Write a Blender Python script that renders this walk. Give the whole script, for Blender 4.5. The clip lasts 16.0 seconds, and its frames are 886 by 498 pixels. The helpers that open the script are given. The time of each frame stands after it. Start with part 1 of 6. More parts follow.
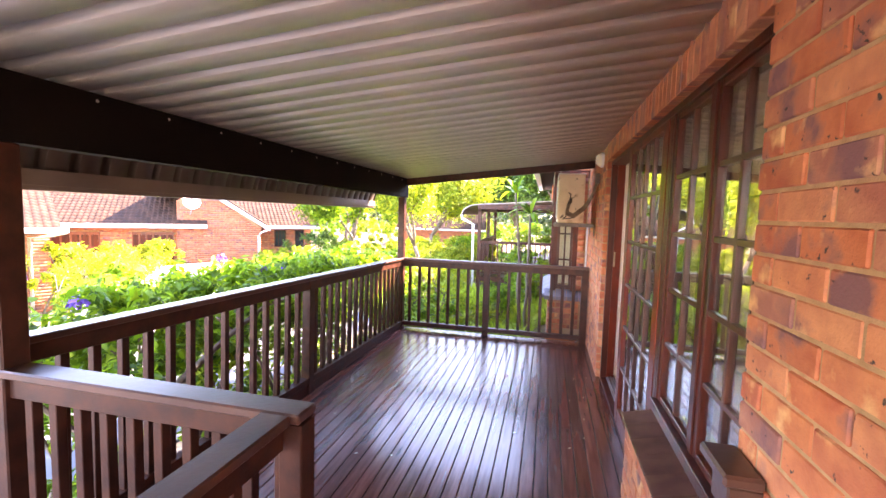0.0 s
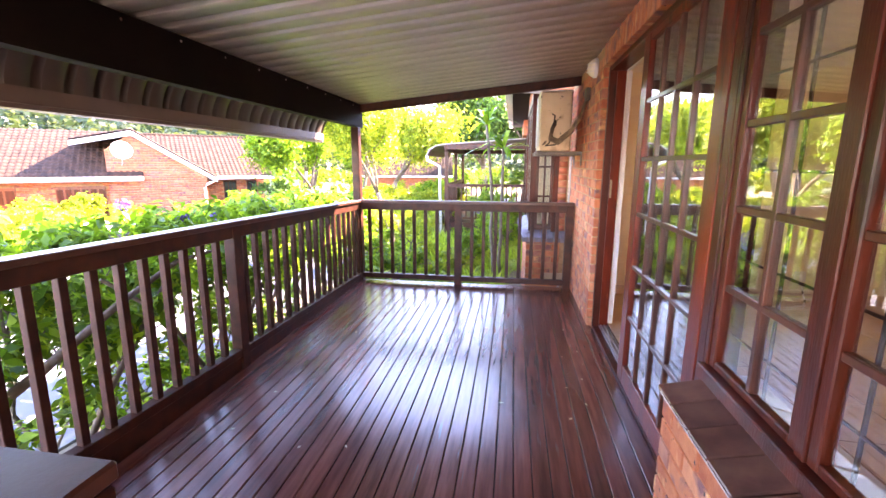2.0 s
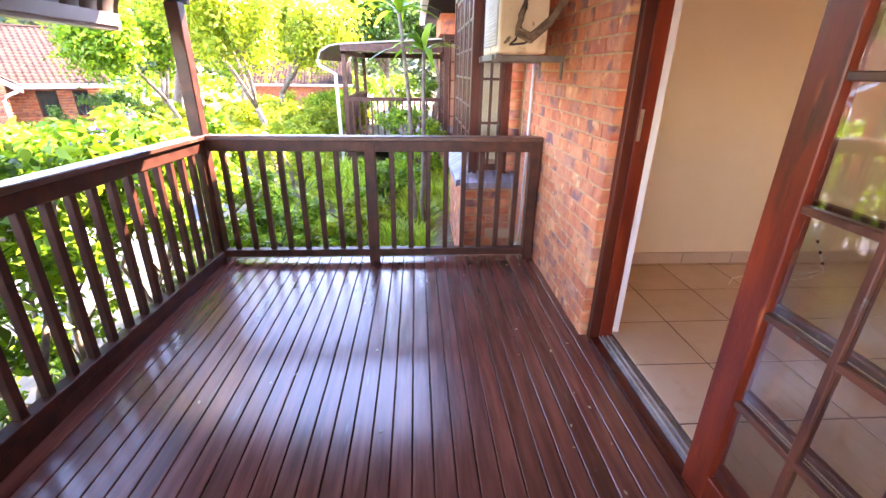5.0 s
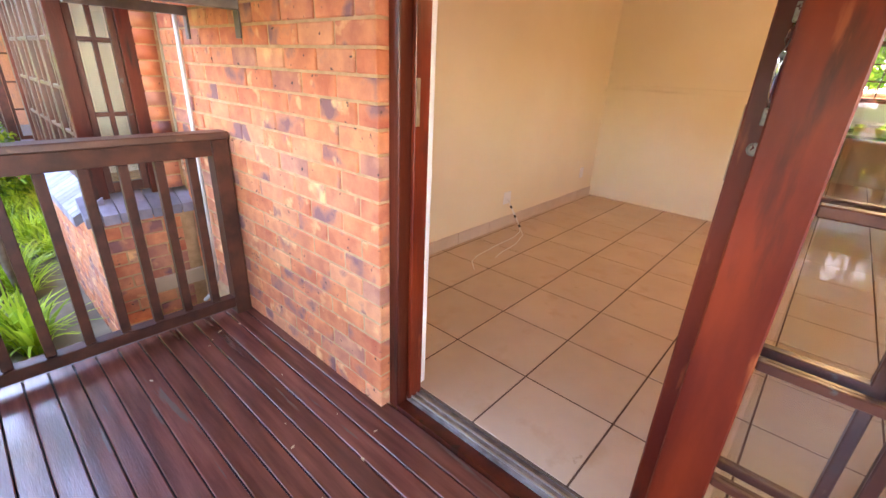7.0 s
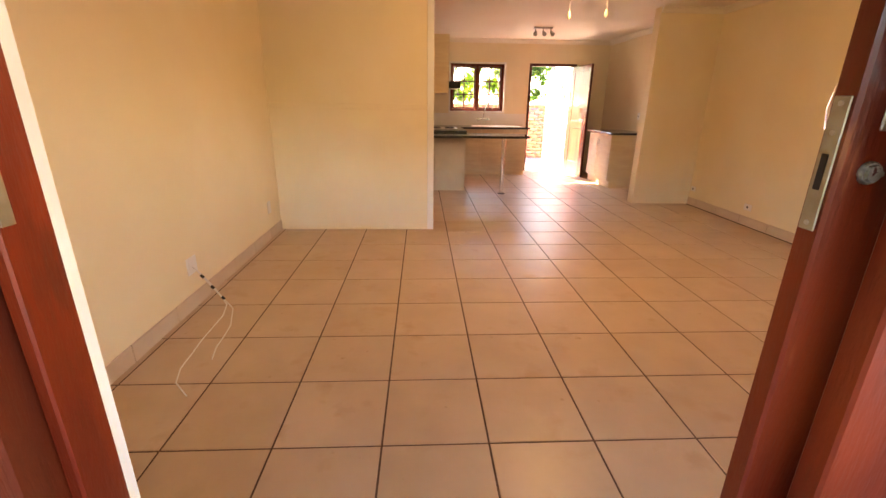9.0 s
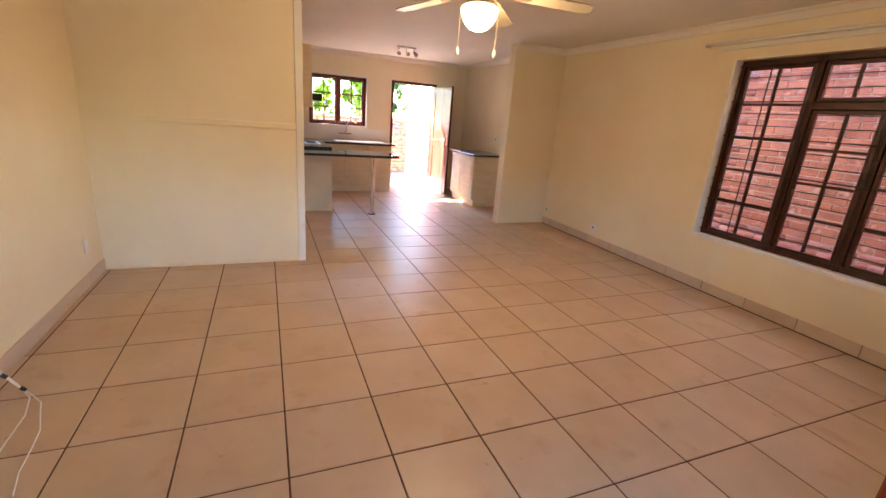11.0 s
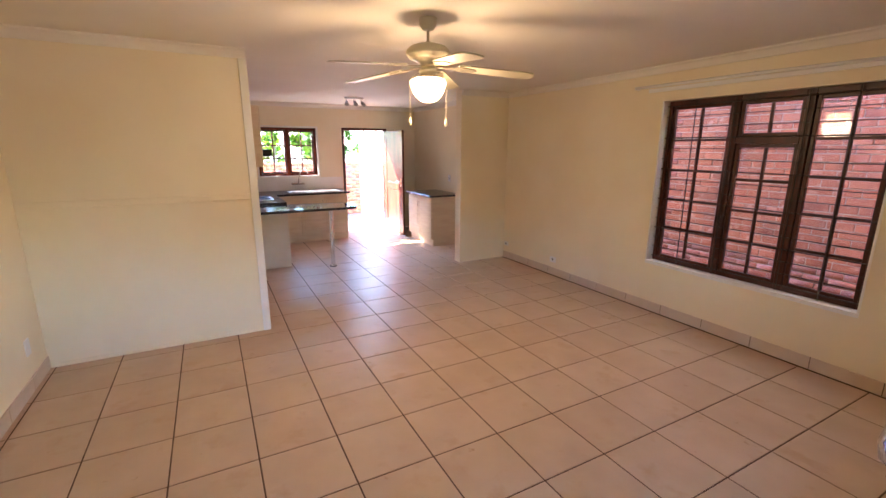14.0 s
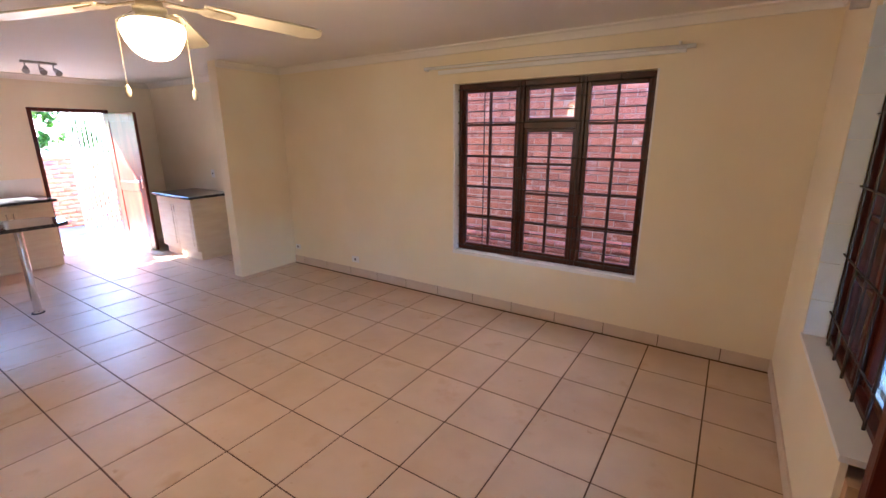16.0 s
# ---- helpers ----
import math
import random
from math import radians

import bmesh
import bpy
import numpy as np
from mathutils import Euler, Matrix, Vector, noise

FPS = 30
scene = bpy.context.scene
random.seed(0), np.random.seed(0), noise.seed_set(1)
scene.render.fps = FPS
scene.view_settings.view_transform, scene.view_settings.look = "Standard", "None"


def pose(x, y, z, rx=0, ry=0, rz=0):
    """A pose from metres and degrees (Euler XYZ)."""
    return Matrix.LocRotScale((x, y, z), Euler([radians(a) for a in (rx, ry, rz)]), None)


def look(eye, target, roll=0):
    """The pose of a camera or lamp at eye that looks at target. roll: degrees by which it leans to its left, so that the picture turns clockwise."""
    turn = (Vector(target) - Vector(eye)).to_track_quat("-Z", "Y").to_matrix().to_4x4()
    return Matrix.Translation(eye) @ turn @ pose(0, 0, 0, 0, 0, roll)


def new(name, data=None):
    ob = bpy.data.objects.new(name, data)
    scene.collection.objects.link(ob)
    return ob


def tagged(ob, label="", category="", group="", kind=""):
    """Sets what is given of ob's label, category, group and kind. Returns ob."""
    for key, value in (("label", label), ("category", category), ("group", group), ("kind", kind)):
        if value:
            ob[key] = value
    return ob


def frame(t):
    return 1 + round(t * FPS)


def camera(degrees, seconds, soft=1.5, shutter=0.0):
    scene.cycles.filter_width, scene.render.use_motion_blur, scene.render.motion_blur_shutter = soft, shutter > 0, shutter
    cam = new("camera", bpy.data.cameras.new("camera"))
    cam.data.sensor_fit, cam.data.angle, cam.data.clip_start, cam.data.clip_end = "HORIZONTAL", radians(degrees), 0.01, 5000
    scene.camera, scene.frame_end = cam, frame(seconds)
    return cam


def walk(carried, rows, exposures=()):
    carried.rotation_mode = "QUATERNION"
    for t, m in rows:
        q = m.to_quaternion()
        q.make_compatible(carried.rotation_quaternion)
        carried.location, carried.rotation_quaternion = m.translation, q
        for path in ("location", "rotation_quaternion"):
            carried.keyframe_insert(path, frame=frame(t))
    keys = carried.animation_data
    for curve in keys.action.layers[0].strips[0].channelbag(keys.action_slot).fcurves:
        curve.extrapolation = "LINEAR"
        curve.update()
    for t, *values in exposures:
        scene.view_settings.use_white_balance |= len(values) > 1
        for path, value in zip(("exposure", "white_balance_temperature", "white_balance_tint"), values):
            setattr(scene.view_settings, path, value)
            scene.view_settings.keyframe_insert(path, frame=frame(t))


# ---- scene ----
cam = camera(91.4, 16.0)
PATH = [
    (0, (0.026, 0.913, 1.706), (-0.44, 2.851, 1.546), 1.6),
    (0.5, (-0.075, 1.096, 1.698), (-0.508, 3.045, 1.588), 1.4),
    (1, (-0.156, 1.303, 1.682), (-0.485, 3.266, 1.488), 0.7),
    (1.5, (-0.167, 1.472, 1.624), (-0.483, 3.431, 1.377), 0.4),
    (2, (-0.127, 1.704, 1.502), (-0.437, 3.641, 1.114), 0.1),
    (2.5, (-0.072, 1.901, 1.431), (-0.43, 3.816, 0.981), -0.3),
    (3, (-0.113, 2.155, 1.43), (-0.503, 4.07, 1.005), 0.7),
    (3.2, (-0.155, 2.283, 1.426), (-0.492, 4.212, 1.02), 1.5),
    (5.3, (-0.448, 3.673, 1.536), (-0.142, 5.488, 0.754), 1.3),
    (5.5, (-0.467, 3.781, 1.532), (-0.002, 5.591, 0.817), 1.6),
    (6, (-0.461, 4.007, 1.51), (0.274, 5.717, 0.779), 0.8),
    (6.5, (-0.426, 4.321, 1.483), (0.581, 5.881, 0.741), -0.1),
    (7, (-0.368, 4.587, 1.395), (1.023, 5.802, 0.628), 2.8),
    (7.5, (-0.307, 4.829, 1.414), (1.411, 5.514, 0.654), 2.0),
    (8, (-0.166, 5.012, 1.364), (1.659, 5.39, 0.639), 2.1),
    (8.5, (0.044, 5.139, 1.353), (1.903, 5.281, 0.629), 0.5),
    (9, (0.231, 5.219, 1.344), (2.124, 5.121, 0.705), 0.8),
    (9.5, (0.391, 5.35, 1.364), (2.269, 4.971, 0.789), 1.8),
    (10, (0.507, 5.386, 1.384), (2.356, 4.83, 0.863), 3.3),
    (10.2, (0.553, 5.378, 1.401), (2.386, 4.783, 0.865), 4.3),
    (12.3, (0.559, 5.497, 1.671), (2.235, 4.541, 1.144), 0.9),
    (12.5, (0.557, 5.498, 1.703), (2.248, 4.542, 1.228), 0.4),
    (13, (0.542, 5.546, 1.749), (2.236, 4.571, 1.325), 0.9),
    (13.5, (0.544, 5.55, 1.756), (2.236, 4.575, 1.325), 0.5),
    (14, (0.619, 5.459, 1.727), (2.336, 4.542, 1.27), 0.2),
    (14.5, (0.712, 5.289, 1.701), (2.403, 4.333, 1.221), 0.6),
    (15, (0.861, 5.177, 1.693), (2.376, 3.976, 1.179), 1.6),
    (15.5, (1.09, 5.129, 1.714), (2.207, 3.55, 1.203), 1.0),
    (16, (1.248, 5.108, 1.717), (2.313, 3.494, 1.206), -0.2),
]
walk(cam, [(t, look(eye, target, roll)) for t, eye, target, roll in PATH],
     [(0, 4.42, 8500, 38), (3, 4.74, 7700, 39), (5.5, 4.66, 7700, 36), (6.5, 4.64, 7900, 30), (7.3, 5.22, 8600, 32), (8.2, 4.87, 10600, 31), (9.5, 5.1, 8500, 23), (12, 4.96, 6350, 17), (14, 4.96, 5950, 17), (16, 5.0, 5350, 16)])

import itertools

# ---------- world, sun, lamps ----------
SUN_AZ, SUN_EL = 45.5, 39.5  # degrees from +x towards +y, and above the horizon
world = bpy.data.worlds.new("world")
scene.world = world
world.use_nodes = True
wn = world.node_tree
for n in list(wn.nodes):
    wn.nodes.remove(n)
w_out, w_bg, w_sky = wn.nodes.new("ShaderNodeOutputWorld"), wn.nodes.new("ShaderNodeBackground"), wn.nodes.new("ShaderNodeTexSky")
w_sky.sky_type, w_sky.sun_disc = "NISHITA", False
w_sky.sun_elevation, w_sky.sun_rotation = radians(SUN_EL), radians(90 - SUN_AZ)
w_sky.dust_density, w_sky.ozone_density = 0.1, 3.5
w_bg.inputs["Strength"].default_value = 0.15
wn.links.new(w_sky.outputs[0], w_bg.inputs[0])
wn.links.new(w_bg.outputs[0], w_out.inputs[0])
sun = new("sun", bpy.data.lights.new("sun", "SUN"))
sun.data.energy, sun.data.angle, sun.data.color = 3.0, radians(0.5), (1.0, 0.93, 0.82)
_s = Vector((math.cos(radians(SUN_EL)) * math.cos(radians(SUN_AZ)), math.cos(radians(SUN_EL)) * math.sin(radians(SUN_AZ)), math.sin(radians(SUN_EL))))
sun.matrix_world = look(_s * 30, (0, 0, 0))
globe_lamp = new("fan_bulb", bpy.data.lights.new("fan_bulb", "POINT"))
globe_lamp.data.energy, globe_lamp.data.color, globe_lamp.data.shadow_soft_size = 1.0, (1.0, 0.68, 0.36), 0.14
globe_lamp.location = (3.232, 4.174, 1.99)


# ---------- materials ----------
def nodes_of(m):
    m.use_nodes = True
    t = m.node_tree
    return t, t.nodes["Principled BSDF"]


def surf(name, c1, c2, scale=8.0, rough=0.6, bump=0.15, metal=0.0, vary="", ramp=None, stretch=(1, 1, 1), fine=60.0, coat=0.0, rough_vary=0.1, wear=()):
    """A procedural surface: two tones mixed by coarse noise, fine grain in relief and gloss, and per-piece variation."""
    m = bpy.data.materials.new(name)
    t, b = nodes_of(m)
    N, L = t.nodes, t.links
    co = N.new("ShaderNodeTexCoord")
    mp = N.new("ShaderNodeMapping")
    mp.inputs["Scale"].default_value = stretch
    L.new(co.outputs["Object"], mp.inputs[0])
    vec = mp.outputs[0]
    rnd = None
    if vary == "object":
        rnd = N.new("ShaderNodeObjectInfo").outputs["Random"]
    elif vary == "island":
        rnd = N.new("ShaderNodeNewGeometry").outputs["Random Per Island"]
    if rnd is not None:
        off = N.new("ShaderNodeVectorMath")
        off.operation = "MULTIPLY_ADD"
        cmb = N.new("ShaderNodeCombineXYZ")
        for k in range(3):
            L.new(rnd, cmb.inputs[k])
        L.new(cmb.outputs[0], off.inputs[0])
        off.inputs[1].default_value = (37, 53, 71)
        L.new(vec, off.inputs[2])
        vec = off.outputs[0]
    n1, n2 = N.new("ShaderNodeTexNoise"), N.new("ShaderNodeTexNoise")
    n1.inputs["Scale"].default_value, n1.inputs["Detail"].default_value = scale, 5
    n2.inputs["Scale"].default_value, n2.inputs["Detail"].default_value = fine, 3
    L.new(vec, n1.inputs["Vector"])
    L.new(vec, n2.inputs["Vector"])
    cr = N.new("ShaderNodeValToRGB")
    cr.color_ramp.elements[0].position, cr.color_ramp.elements[1].position = 0.35, 0.68
    cr.color_ramp.elements[0].color, cr.color_ramp.elements[1].color = (*c1, 1), (*c2, 1)
    L.new(n1.outputs["Fac"], cr.inputs[0])
    col = cr.outputs[0]
    if rnd is not None and ramp:
        rr = N.new("ShaderNodeValToRGB")
        rr.color_ramp.interpolation = "LINEAR"
        e = rr.color_ramp.elements
        e[0].position, e[0].color = ramp[0][0], (*ramp[0][1], 1)
        e[1].position, e[1].color = ramp[-1][0], (*ramp[-1][1], 1)
        for p, c in ramp[1:-1]:
            x = e.new(p)
            x.color = (*c, 1)
        L.new(rnd, rr.inputs[0])
        mx = N.new("ShaderNodeMix")
        mx.data_type, mx.blend_type = "RGBA", "MIX"
        mx.inputs["Factor"].default_value = 0.5
        L.new(col, mx.inputs["A"])
        L.new(rr.outputs[0], mx.inputs["B"])
        col = mx.outputs["Result"]
    elif rnd is not None:
        hs = N.new("ShaderNodeHueSaturation")
        mr = N.new("ShaderNodeMapRange")
        mr.inputs["To Min"].default_value, mr.inputs["To Max"].default_value = 0.72, 1.25
        L.new(rnd, mr.inputs["Value"])
        L.new(mr.outputs[0], hs.inputs["Value"])
        L.new(col, hs.inputs["Color"])
        col = hs.outputs[0]
    for tone, size, edge, soft in wear:
        wn_ = N.new("ShaderNodeTexNoise")
        wn_.inputs["Scale"].default_value, wn_.inputs["Detail"].default_value = size, 8
        L.new(vec, wn_.inputs["Vector"])
        wr = N.new("ShaderNodeValToRGB")
        wr.color_ramp.elements[0].position, wr.color_ramp.elements[1].position = edge, edge + soft
        L.new(wn_.outputs["Fac"], wr.inputs[0])
        mx = N.new("ShaderNodeMix")
        mx.data_type = "RGBA"
        L.new(wr.outputs[0], mx.inputs["Factor"])
        L.new(col, mx.inputs["A"])
        mx.inputs["B"].default_value = (*tone, 1)
        col = mx.outputs["Result"]
    L.new(col, b.inputs["Base Color"])
    b.inputs["Metallic"].default_value = metal
    rm = N.new("ShaderNodeMapRange")
    lo, hi = max(0.02, rough - rough_vary), min(1, rough + rough_vary)
    if lo < 0.31 < hi + 0.02:
        lo, hi = (0.32, max(hi, 0.36)) if rough > 0.28 else (lo, 0.285)
    rm.inputs["To Min"].default_value, rm.inputs["To Max"].default_value = lo, hi
    L.new(n1.outputs["Fac"], rm.inputs["Value"])
    L.new(rm.outputs[0], b.inputs["Roughness"])
    if bump:
        bp = N.new("ShaderNodeBump")
        bp.inputs["Strength"].default_value, bp.inputs["Distance"].default_value = bump, 0.004
        L.new(n2.outputs["Fac"], bp.inputs["Height"])
        L.new(bp.outputs[0], b.inputs["Normal"])
    b.inputs["Coat Weight"].default_value = coat
    b.inputs["Coat Roughness"].default_value = 0.15
    return m


def glass(name, tint=(0.95, 0.97, 0.95)):
    m = bpy.data.materials.new(name)
    t, b = nodes_of(m)
    N, L = t.nodes, t.links
    N.remove(b)
    tr, gl, mx, fr = N.new("ShaderNodeBsdfTransparent"), N.new("ShaderNodeBsdfGlossy"), N.new("ShaderNodeMixShader"), N.new("ShaderNodeLayerWeight")
    pw, mr = N.new("ShaderNodeMath"), N.new("ShaderNodeMapRange")
    pw.operation = "POWER"
    pw.inputs[1].default_value = 2.1
    mr.inputs["To Min"].default_value, mr.inputs["To Max"].default_value = 0.04, 1.0
    tr.inputs[0].default_value = (*tint, 1)
    gl.inputs["Roughness"].default_value = 0.01
    fr.inputs[0].default_value = 0.5
    L.new(fr.outputs["Facing"], pw.inputs[0])
    L.new(pw.outputs[0], mr.inputs["Value"])
    L.new(mr.outputs[0], mx.inputs[0])
    L.new(tr.outputs[0], mx.inputs[1])
    L.new(gl.outputs[0], mx.inputs[2])
    L.new(mx.outputs[0], N["Material Output"].inputs[0])
    return m


def leafy(name, c1, c2, c3):
    m = bpy.data.materials.new(name)
    t, b = nodes_of(m)
    N, L = t.nodes, t.links
    g = N.new("ShaderNodeNewGeometry")
    cr = N.new("ShaderNodeValToRGB")
    e = cr.color_ramp.elements
    e[0].color, e[1].color = (*c1, 1), (*c3, 1)
    x = e.new(0.55)
    x.color = (*c2, 1)
    L.new(g.outputs["Random Per Island"], cr.inputs[0])
    L.new(cr.outputs[0], b.inputs["Base Color"])
    b.inputs["Roughness"].default_value = 0.45
    tl, ad = N.new("ShaderNodeBsdfTranslucent"), N.new("ShaderNodeMixShader")
    L.new(cr.outputs[0], tl.inputs[0])
    ad.inputs[0].default_value = 0.48
    L.new(b.outputs[0], ad.inputs[1])
    L.new(tl.outputs[0], ad.inputs[2])
    L.new(ad.outputs[0], N["Material Output"].inputs[0])
    return m


def glow(name, colour, power):
    m = bpy.data.materials.new(name)
    t, b = nodes_of(m)
    b.inputs["Base Color"].default_value = (0.9, 0.88, 0.82, 1)
    b.inputs["Emission Color"].default_value = (*colour, 1)
    b.inputs["Emission Strength"].default_value = power
    return m


BRICKS = [(0.0, (0.69, 0.22, 0.09)), (0.25, (0.58, 0.13, 0.055)), (0.45, (0.75, 0.34, 0.18)), (0.62, (0.47, 0.10, 0.055)), (0.78, (0.62, 0.19, 0.08)), (0.93, (0.31, 0.15, 0.14)), (1.0, (0.37, 0.19, 0.16))]
M_BRICK = surf("clay_brick", (0.40, 0.09, 0.04), (0.80, 0.32, 0.14), 11, 0.75, 0.6, vary="object", ramp=BRICKS, fine=110, wear=(((0.24, 0.10, 0.10), 5.5, 0.56, 0.10), ((0.78, 0.42, 0.20), 7.5, 0.60, 0.10), ((0.06, 0.035, 0.03), 34, 0.67, 0.04)))
M_BRICKS = surf("clay_brick_far", (0.36, 0.10, 0.06), (0.66, 0.27, 0.13), 9, 0.75, 0.4, vary="island", ramp=BRICKS, fine=110, wear=(((0.24, 0.10, 0.10), 5.5, 0.57, 0.10), ((0.08, 0.05, 0.04), 30, 0.67, 0.05)))
M_PINKBRICK = surf("red_face_brick", (0.36, 0.10, 0.065), (0.60, 0.235, 0.155), 7, 0.75, 0.4, vary="object", ramp=[(0, (0.46, 0.145, 0.09)), (0.4, (0.57, 0.24, 0.16)), (0.7, (0.30, 0.115, 0.09)), (1, (0.52, 0.19, 0.105))], fine=90, wear=(((0.62, 0.36, 0.29), 9, 0.60, 0.08),))
M_PINKBRICKS = surf("red_face_brick_far", (0.34, 0.09, 0.07), (0.55, 0.22, 0.17), 7, 0.75, 0.4, vary="island", ramp=[(0, (0.42, 0.13, 0.10)), (0.5, (0.55, 0.22, 0.17)), (1, (0.24, 0.09, 0.08))], fine=90)
M_MORTAR = surf("mortar", (0.42, 0.24, 0.12), (0.56, 0.34, 0.18), 18, 0.9, 0.6, fine=140)
M_PALEMORTAR = surf("pale_mortar", (0.46, 0.37, 0.33), (0.62, 0.52, 0.47), 18, 0.9, 0.5, fine=140)
M_DECK = surf("stained_deck_timber", (0.105, 0.030, 0.022), (0.20, 0.062, 0.042), 3, 0.24, 0.22, vary="object", stretch=(9, 0.8, 9), fine=26, coat=0.38, rough_vary=0.12, wear=(((0.13, 0.085, 0.07), 2.6, 0.66, 0.06),))
M_RAIL = surf("dark_varnished_timber", (0.034, 0.010, 0.006), (0.085, 0.024, 0.012), 5, 0.48, 0.2, stretch=(2, 2, 2), fine=45, coat=0.06)
M_RAILTOP = surf("weathered_rail_timber", (0.05, 0.02, 0.014), (0.12, 0.046, 0.028), 4, 0.36, 0.2, fine=50, coat=0.2, wear=(((0.20, 0.10, 0.06), 9, 0.66, 0.08),))
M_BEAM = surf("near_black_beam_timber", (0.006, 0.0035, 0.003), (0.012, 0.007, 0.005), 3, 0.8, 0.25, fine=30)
M_REDWOOD = surf("red_meranti_timber", (0.10, 0.009, 0.003), (0.21, 0.024, 0.006), 3.5, 0.34, 0.25, stretch=(3, 3, 0.6), fine=55, coat=0.12, rough_vary=0.06, wear=(((0.055, 0.009, 0.004), 4.0, 0.58, 0.10), ((0.26, 0.055, 0.018), 6.0, 0.66, 0.06), ((0.16, 0.10, 0.07), 14, 0.76, 0.03)))
M_JAMB = surf("dark_red_jamb_timber", (0.045, 0.006, 0.003), (0.115, 0.016, 0.005), 3.5, 0.36, 0.3, stretch=(3, 3, 0.5), fine=55, coat=0.08, rough_vary=0.08, wear=(((0.030, 0.010, 0.006), 5.0, 0.60, 0.08), ((0.30, 0.20, 0.14), 30, 0.76, 0.03)))
M_SASH = surf("dark_sash_timber", (0.05, 0.012, 0.006), (0.115, 0.028, 0.012), 5, 0.36, 0.25, fine=55, coat=0.2, wear=(((0.09, 0.075, 0.065), 14, 0.68, 0.05),))
M_DARKFRAME = surf("dark_oiled_window_timber", (0.030, 0.006, 0.003), (0.085, 0.016, 0.007), 5, 0.40, 0.2, fine=55)
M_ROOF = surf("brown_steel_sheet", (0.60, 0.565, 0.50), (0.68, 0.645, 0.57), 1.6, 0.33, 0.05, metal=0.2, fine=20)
# darker copy of the roof steel: the curled edge's shade is put into its colour
M_ROOF_SHADED = surf("brown_steel_sheet_shaded", (0.085, 0.064, 0.052), (0.125, 0.098, 0.08), 1.6, 0.4, 0.05, fine=20)
M_FLASH = surf("brown_gutter_steel", (0.17, 0.125, 0.10), (0.23, 0.17, 0.14), 2, 0.4, 0.05, fine=20)
M_TILE = surf("glazed_beige_floor_tile", (0.49, 0.34, 0.225), (0.63, 0.475, 0.345), 3.2, 0.36, 0.05, vary="object", fine=40, rough_vary=0.05, ramp=[(0, (0.53, 0.385, 0.265)), (0.5, (0.60, 0.45, 0.325)), (1, (0.51, 0.36, 0.245))], wear=(((0.50, 0.33, 0.20), 5.5, 0.58, 0.16), ((0.42, 0.27, 0.16), 14, 0.70, 0.08)))
M_GROUT = surf("dark_grout", (0.08, 0.042, 0.027), (0.125, 0.07, 0.043), 20, 0.9, 0.3)
M_SKIRT = surf("beige_skirting_tile", (0.55, 0.42, 0.32), (0.66, 0.53, 0.42), 5, 0.35, 0.08, vary="object", ramp=[(0, (0.58, 0.45, 0.34)), (1, (0.63, 0.50, 0.39))])
M_WALL = surf("cream_wall_paint", (0.79, 0.685, 0.49), (0.84, 0.75, 0.58), 1.3, 0.55, 0.18, fine=70)
M_WHITE = surf("white_paint", (0.76, 0.75, 0.73), (0.82, 0.81, 0.79), 3, 0.5, 0.1, fine=60)
M_CEIL = surf("ceiling_paint", (0.78, 0.73, 0.66), (0.81, 0.765, 0.70), 1.5, 0.7, 0.08, fine=50)
M_SILLTILE = surf("brown_quarry_sill_tile", (0.10, 0.042, 0.034), (0.19, 0.085, 0.06), 7, 0.25, 0.15, vary="object", coat=0.3)
M_REVEALTILE = surf("white_glazed_reveal_tile", (0.72, 0.73, 0.74), (0.80, 0.81, 0.82), 4, 0.18, 0.03, fine=40)
M_SLATE = surf("blue_grey_sill_brick", (0.20, 0.19, 0.24), (0.30, 0.28, 0.34), 12, 0.6, 0.3, vary="island")
M_GLASS = glass("window_glass")
M_CHROME = surf("chrome", (0.7, 0.7, 0.72), (0.8, 0.8, 0.82), 10, 0.14, 0.02, metal=1.0, rough_vary=0.05)
M_STEEL = surf("brushed_steel", (0.45, 0.44, 0.42), (0.6, 0.58, 0.55), 10, 0.35, 0.08, metal=0.9)
M_WORNPLATE = surf("paint_spotted_steel_plate", (0.16, 0.13, 0.11), (0.36, 0.31, 0.26), 60, 0.45, 0.2, metal=0.7, wear=(((0.10, 0.02, 0.01), 90, 0.58, 0.05),))
M_BRASS = surf("tarnished_lock_plate", (0.26, 0.22, 0.15), (0.42, 0.37, 0.28), 20, 0.4, 0.2, metal=0.8)
M_BLACK = surf("black_hole", (0.006, 0.005, 0.005), (0.012, 0.01, 0.01), 20, 0.6, 0.0)
M_TRACK = surf("worn_aluminium_track", (0.22, 0.20, 0.19), (0.42, 0.40, 0.40), 14, 0.4, 0.3, metal=0.6)
M_IRON = surf("black_burglar_bar", (0.02, 0.012, 0.01), (0.04, 0.022, 0.018), 20, 0.45, 0.2)
M_ACBODY = surf("aged_cream_plastic", (0.74, 0.56, 0.34), (0.84, 0.67, 0.44), 4, 0.5, 0.12, wear=(((0.10, 0.055, 0.035), 13, 0.64, 0.05), ((0.45, 0.27, 0.14), 5, 0.58, 0.10)))
M_ACGRILL = surf("cream_ac_grille", (0.70, 0.66, 0.58), (0.78, 0.74, 0.66), 4, 0.5, 0.1)
M_GREYMETAL = surf("grey_bracket_metal", (0.12, 0.10, 0.09), (0.22, 0.19, 0.17), 10, 0.5, 0.2, metal=0.4)
M_PIPE = surf("pvc_conduit", (0.50, 0.46, 0.42), (0.62, 0.58, 0.54), 6, 0.5, 0.1)
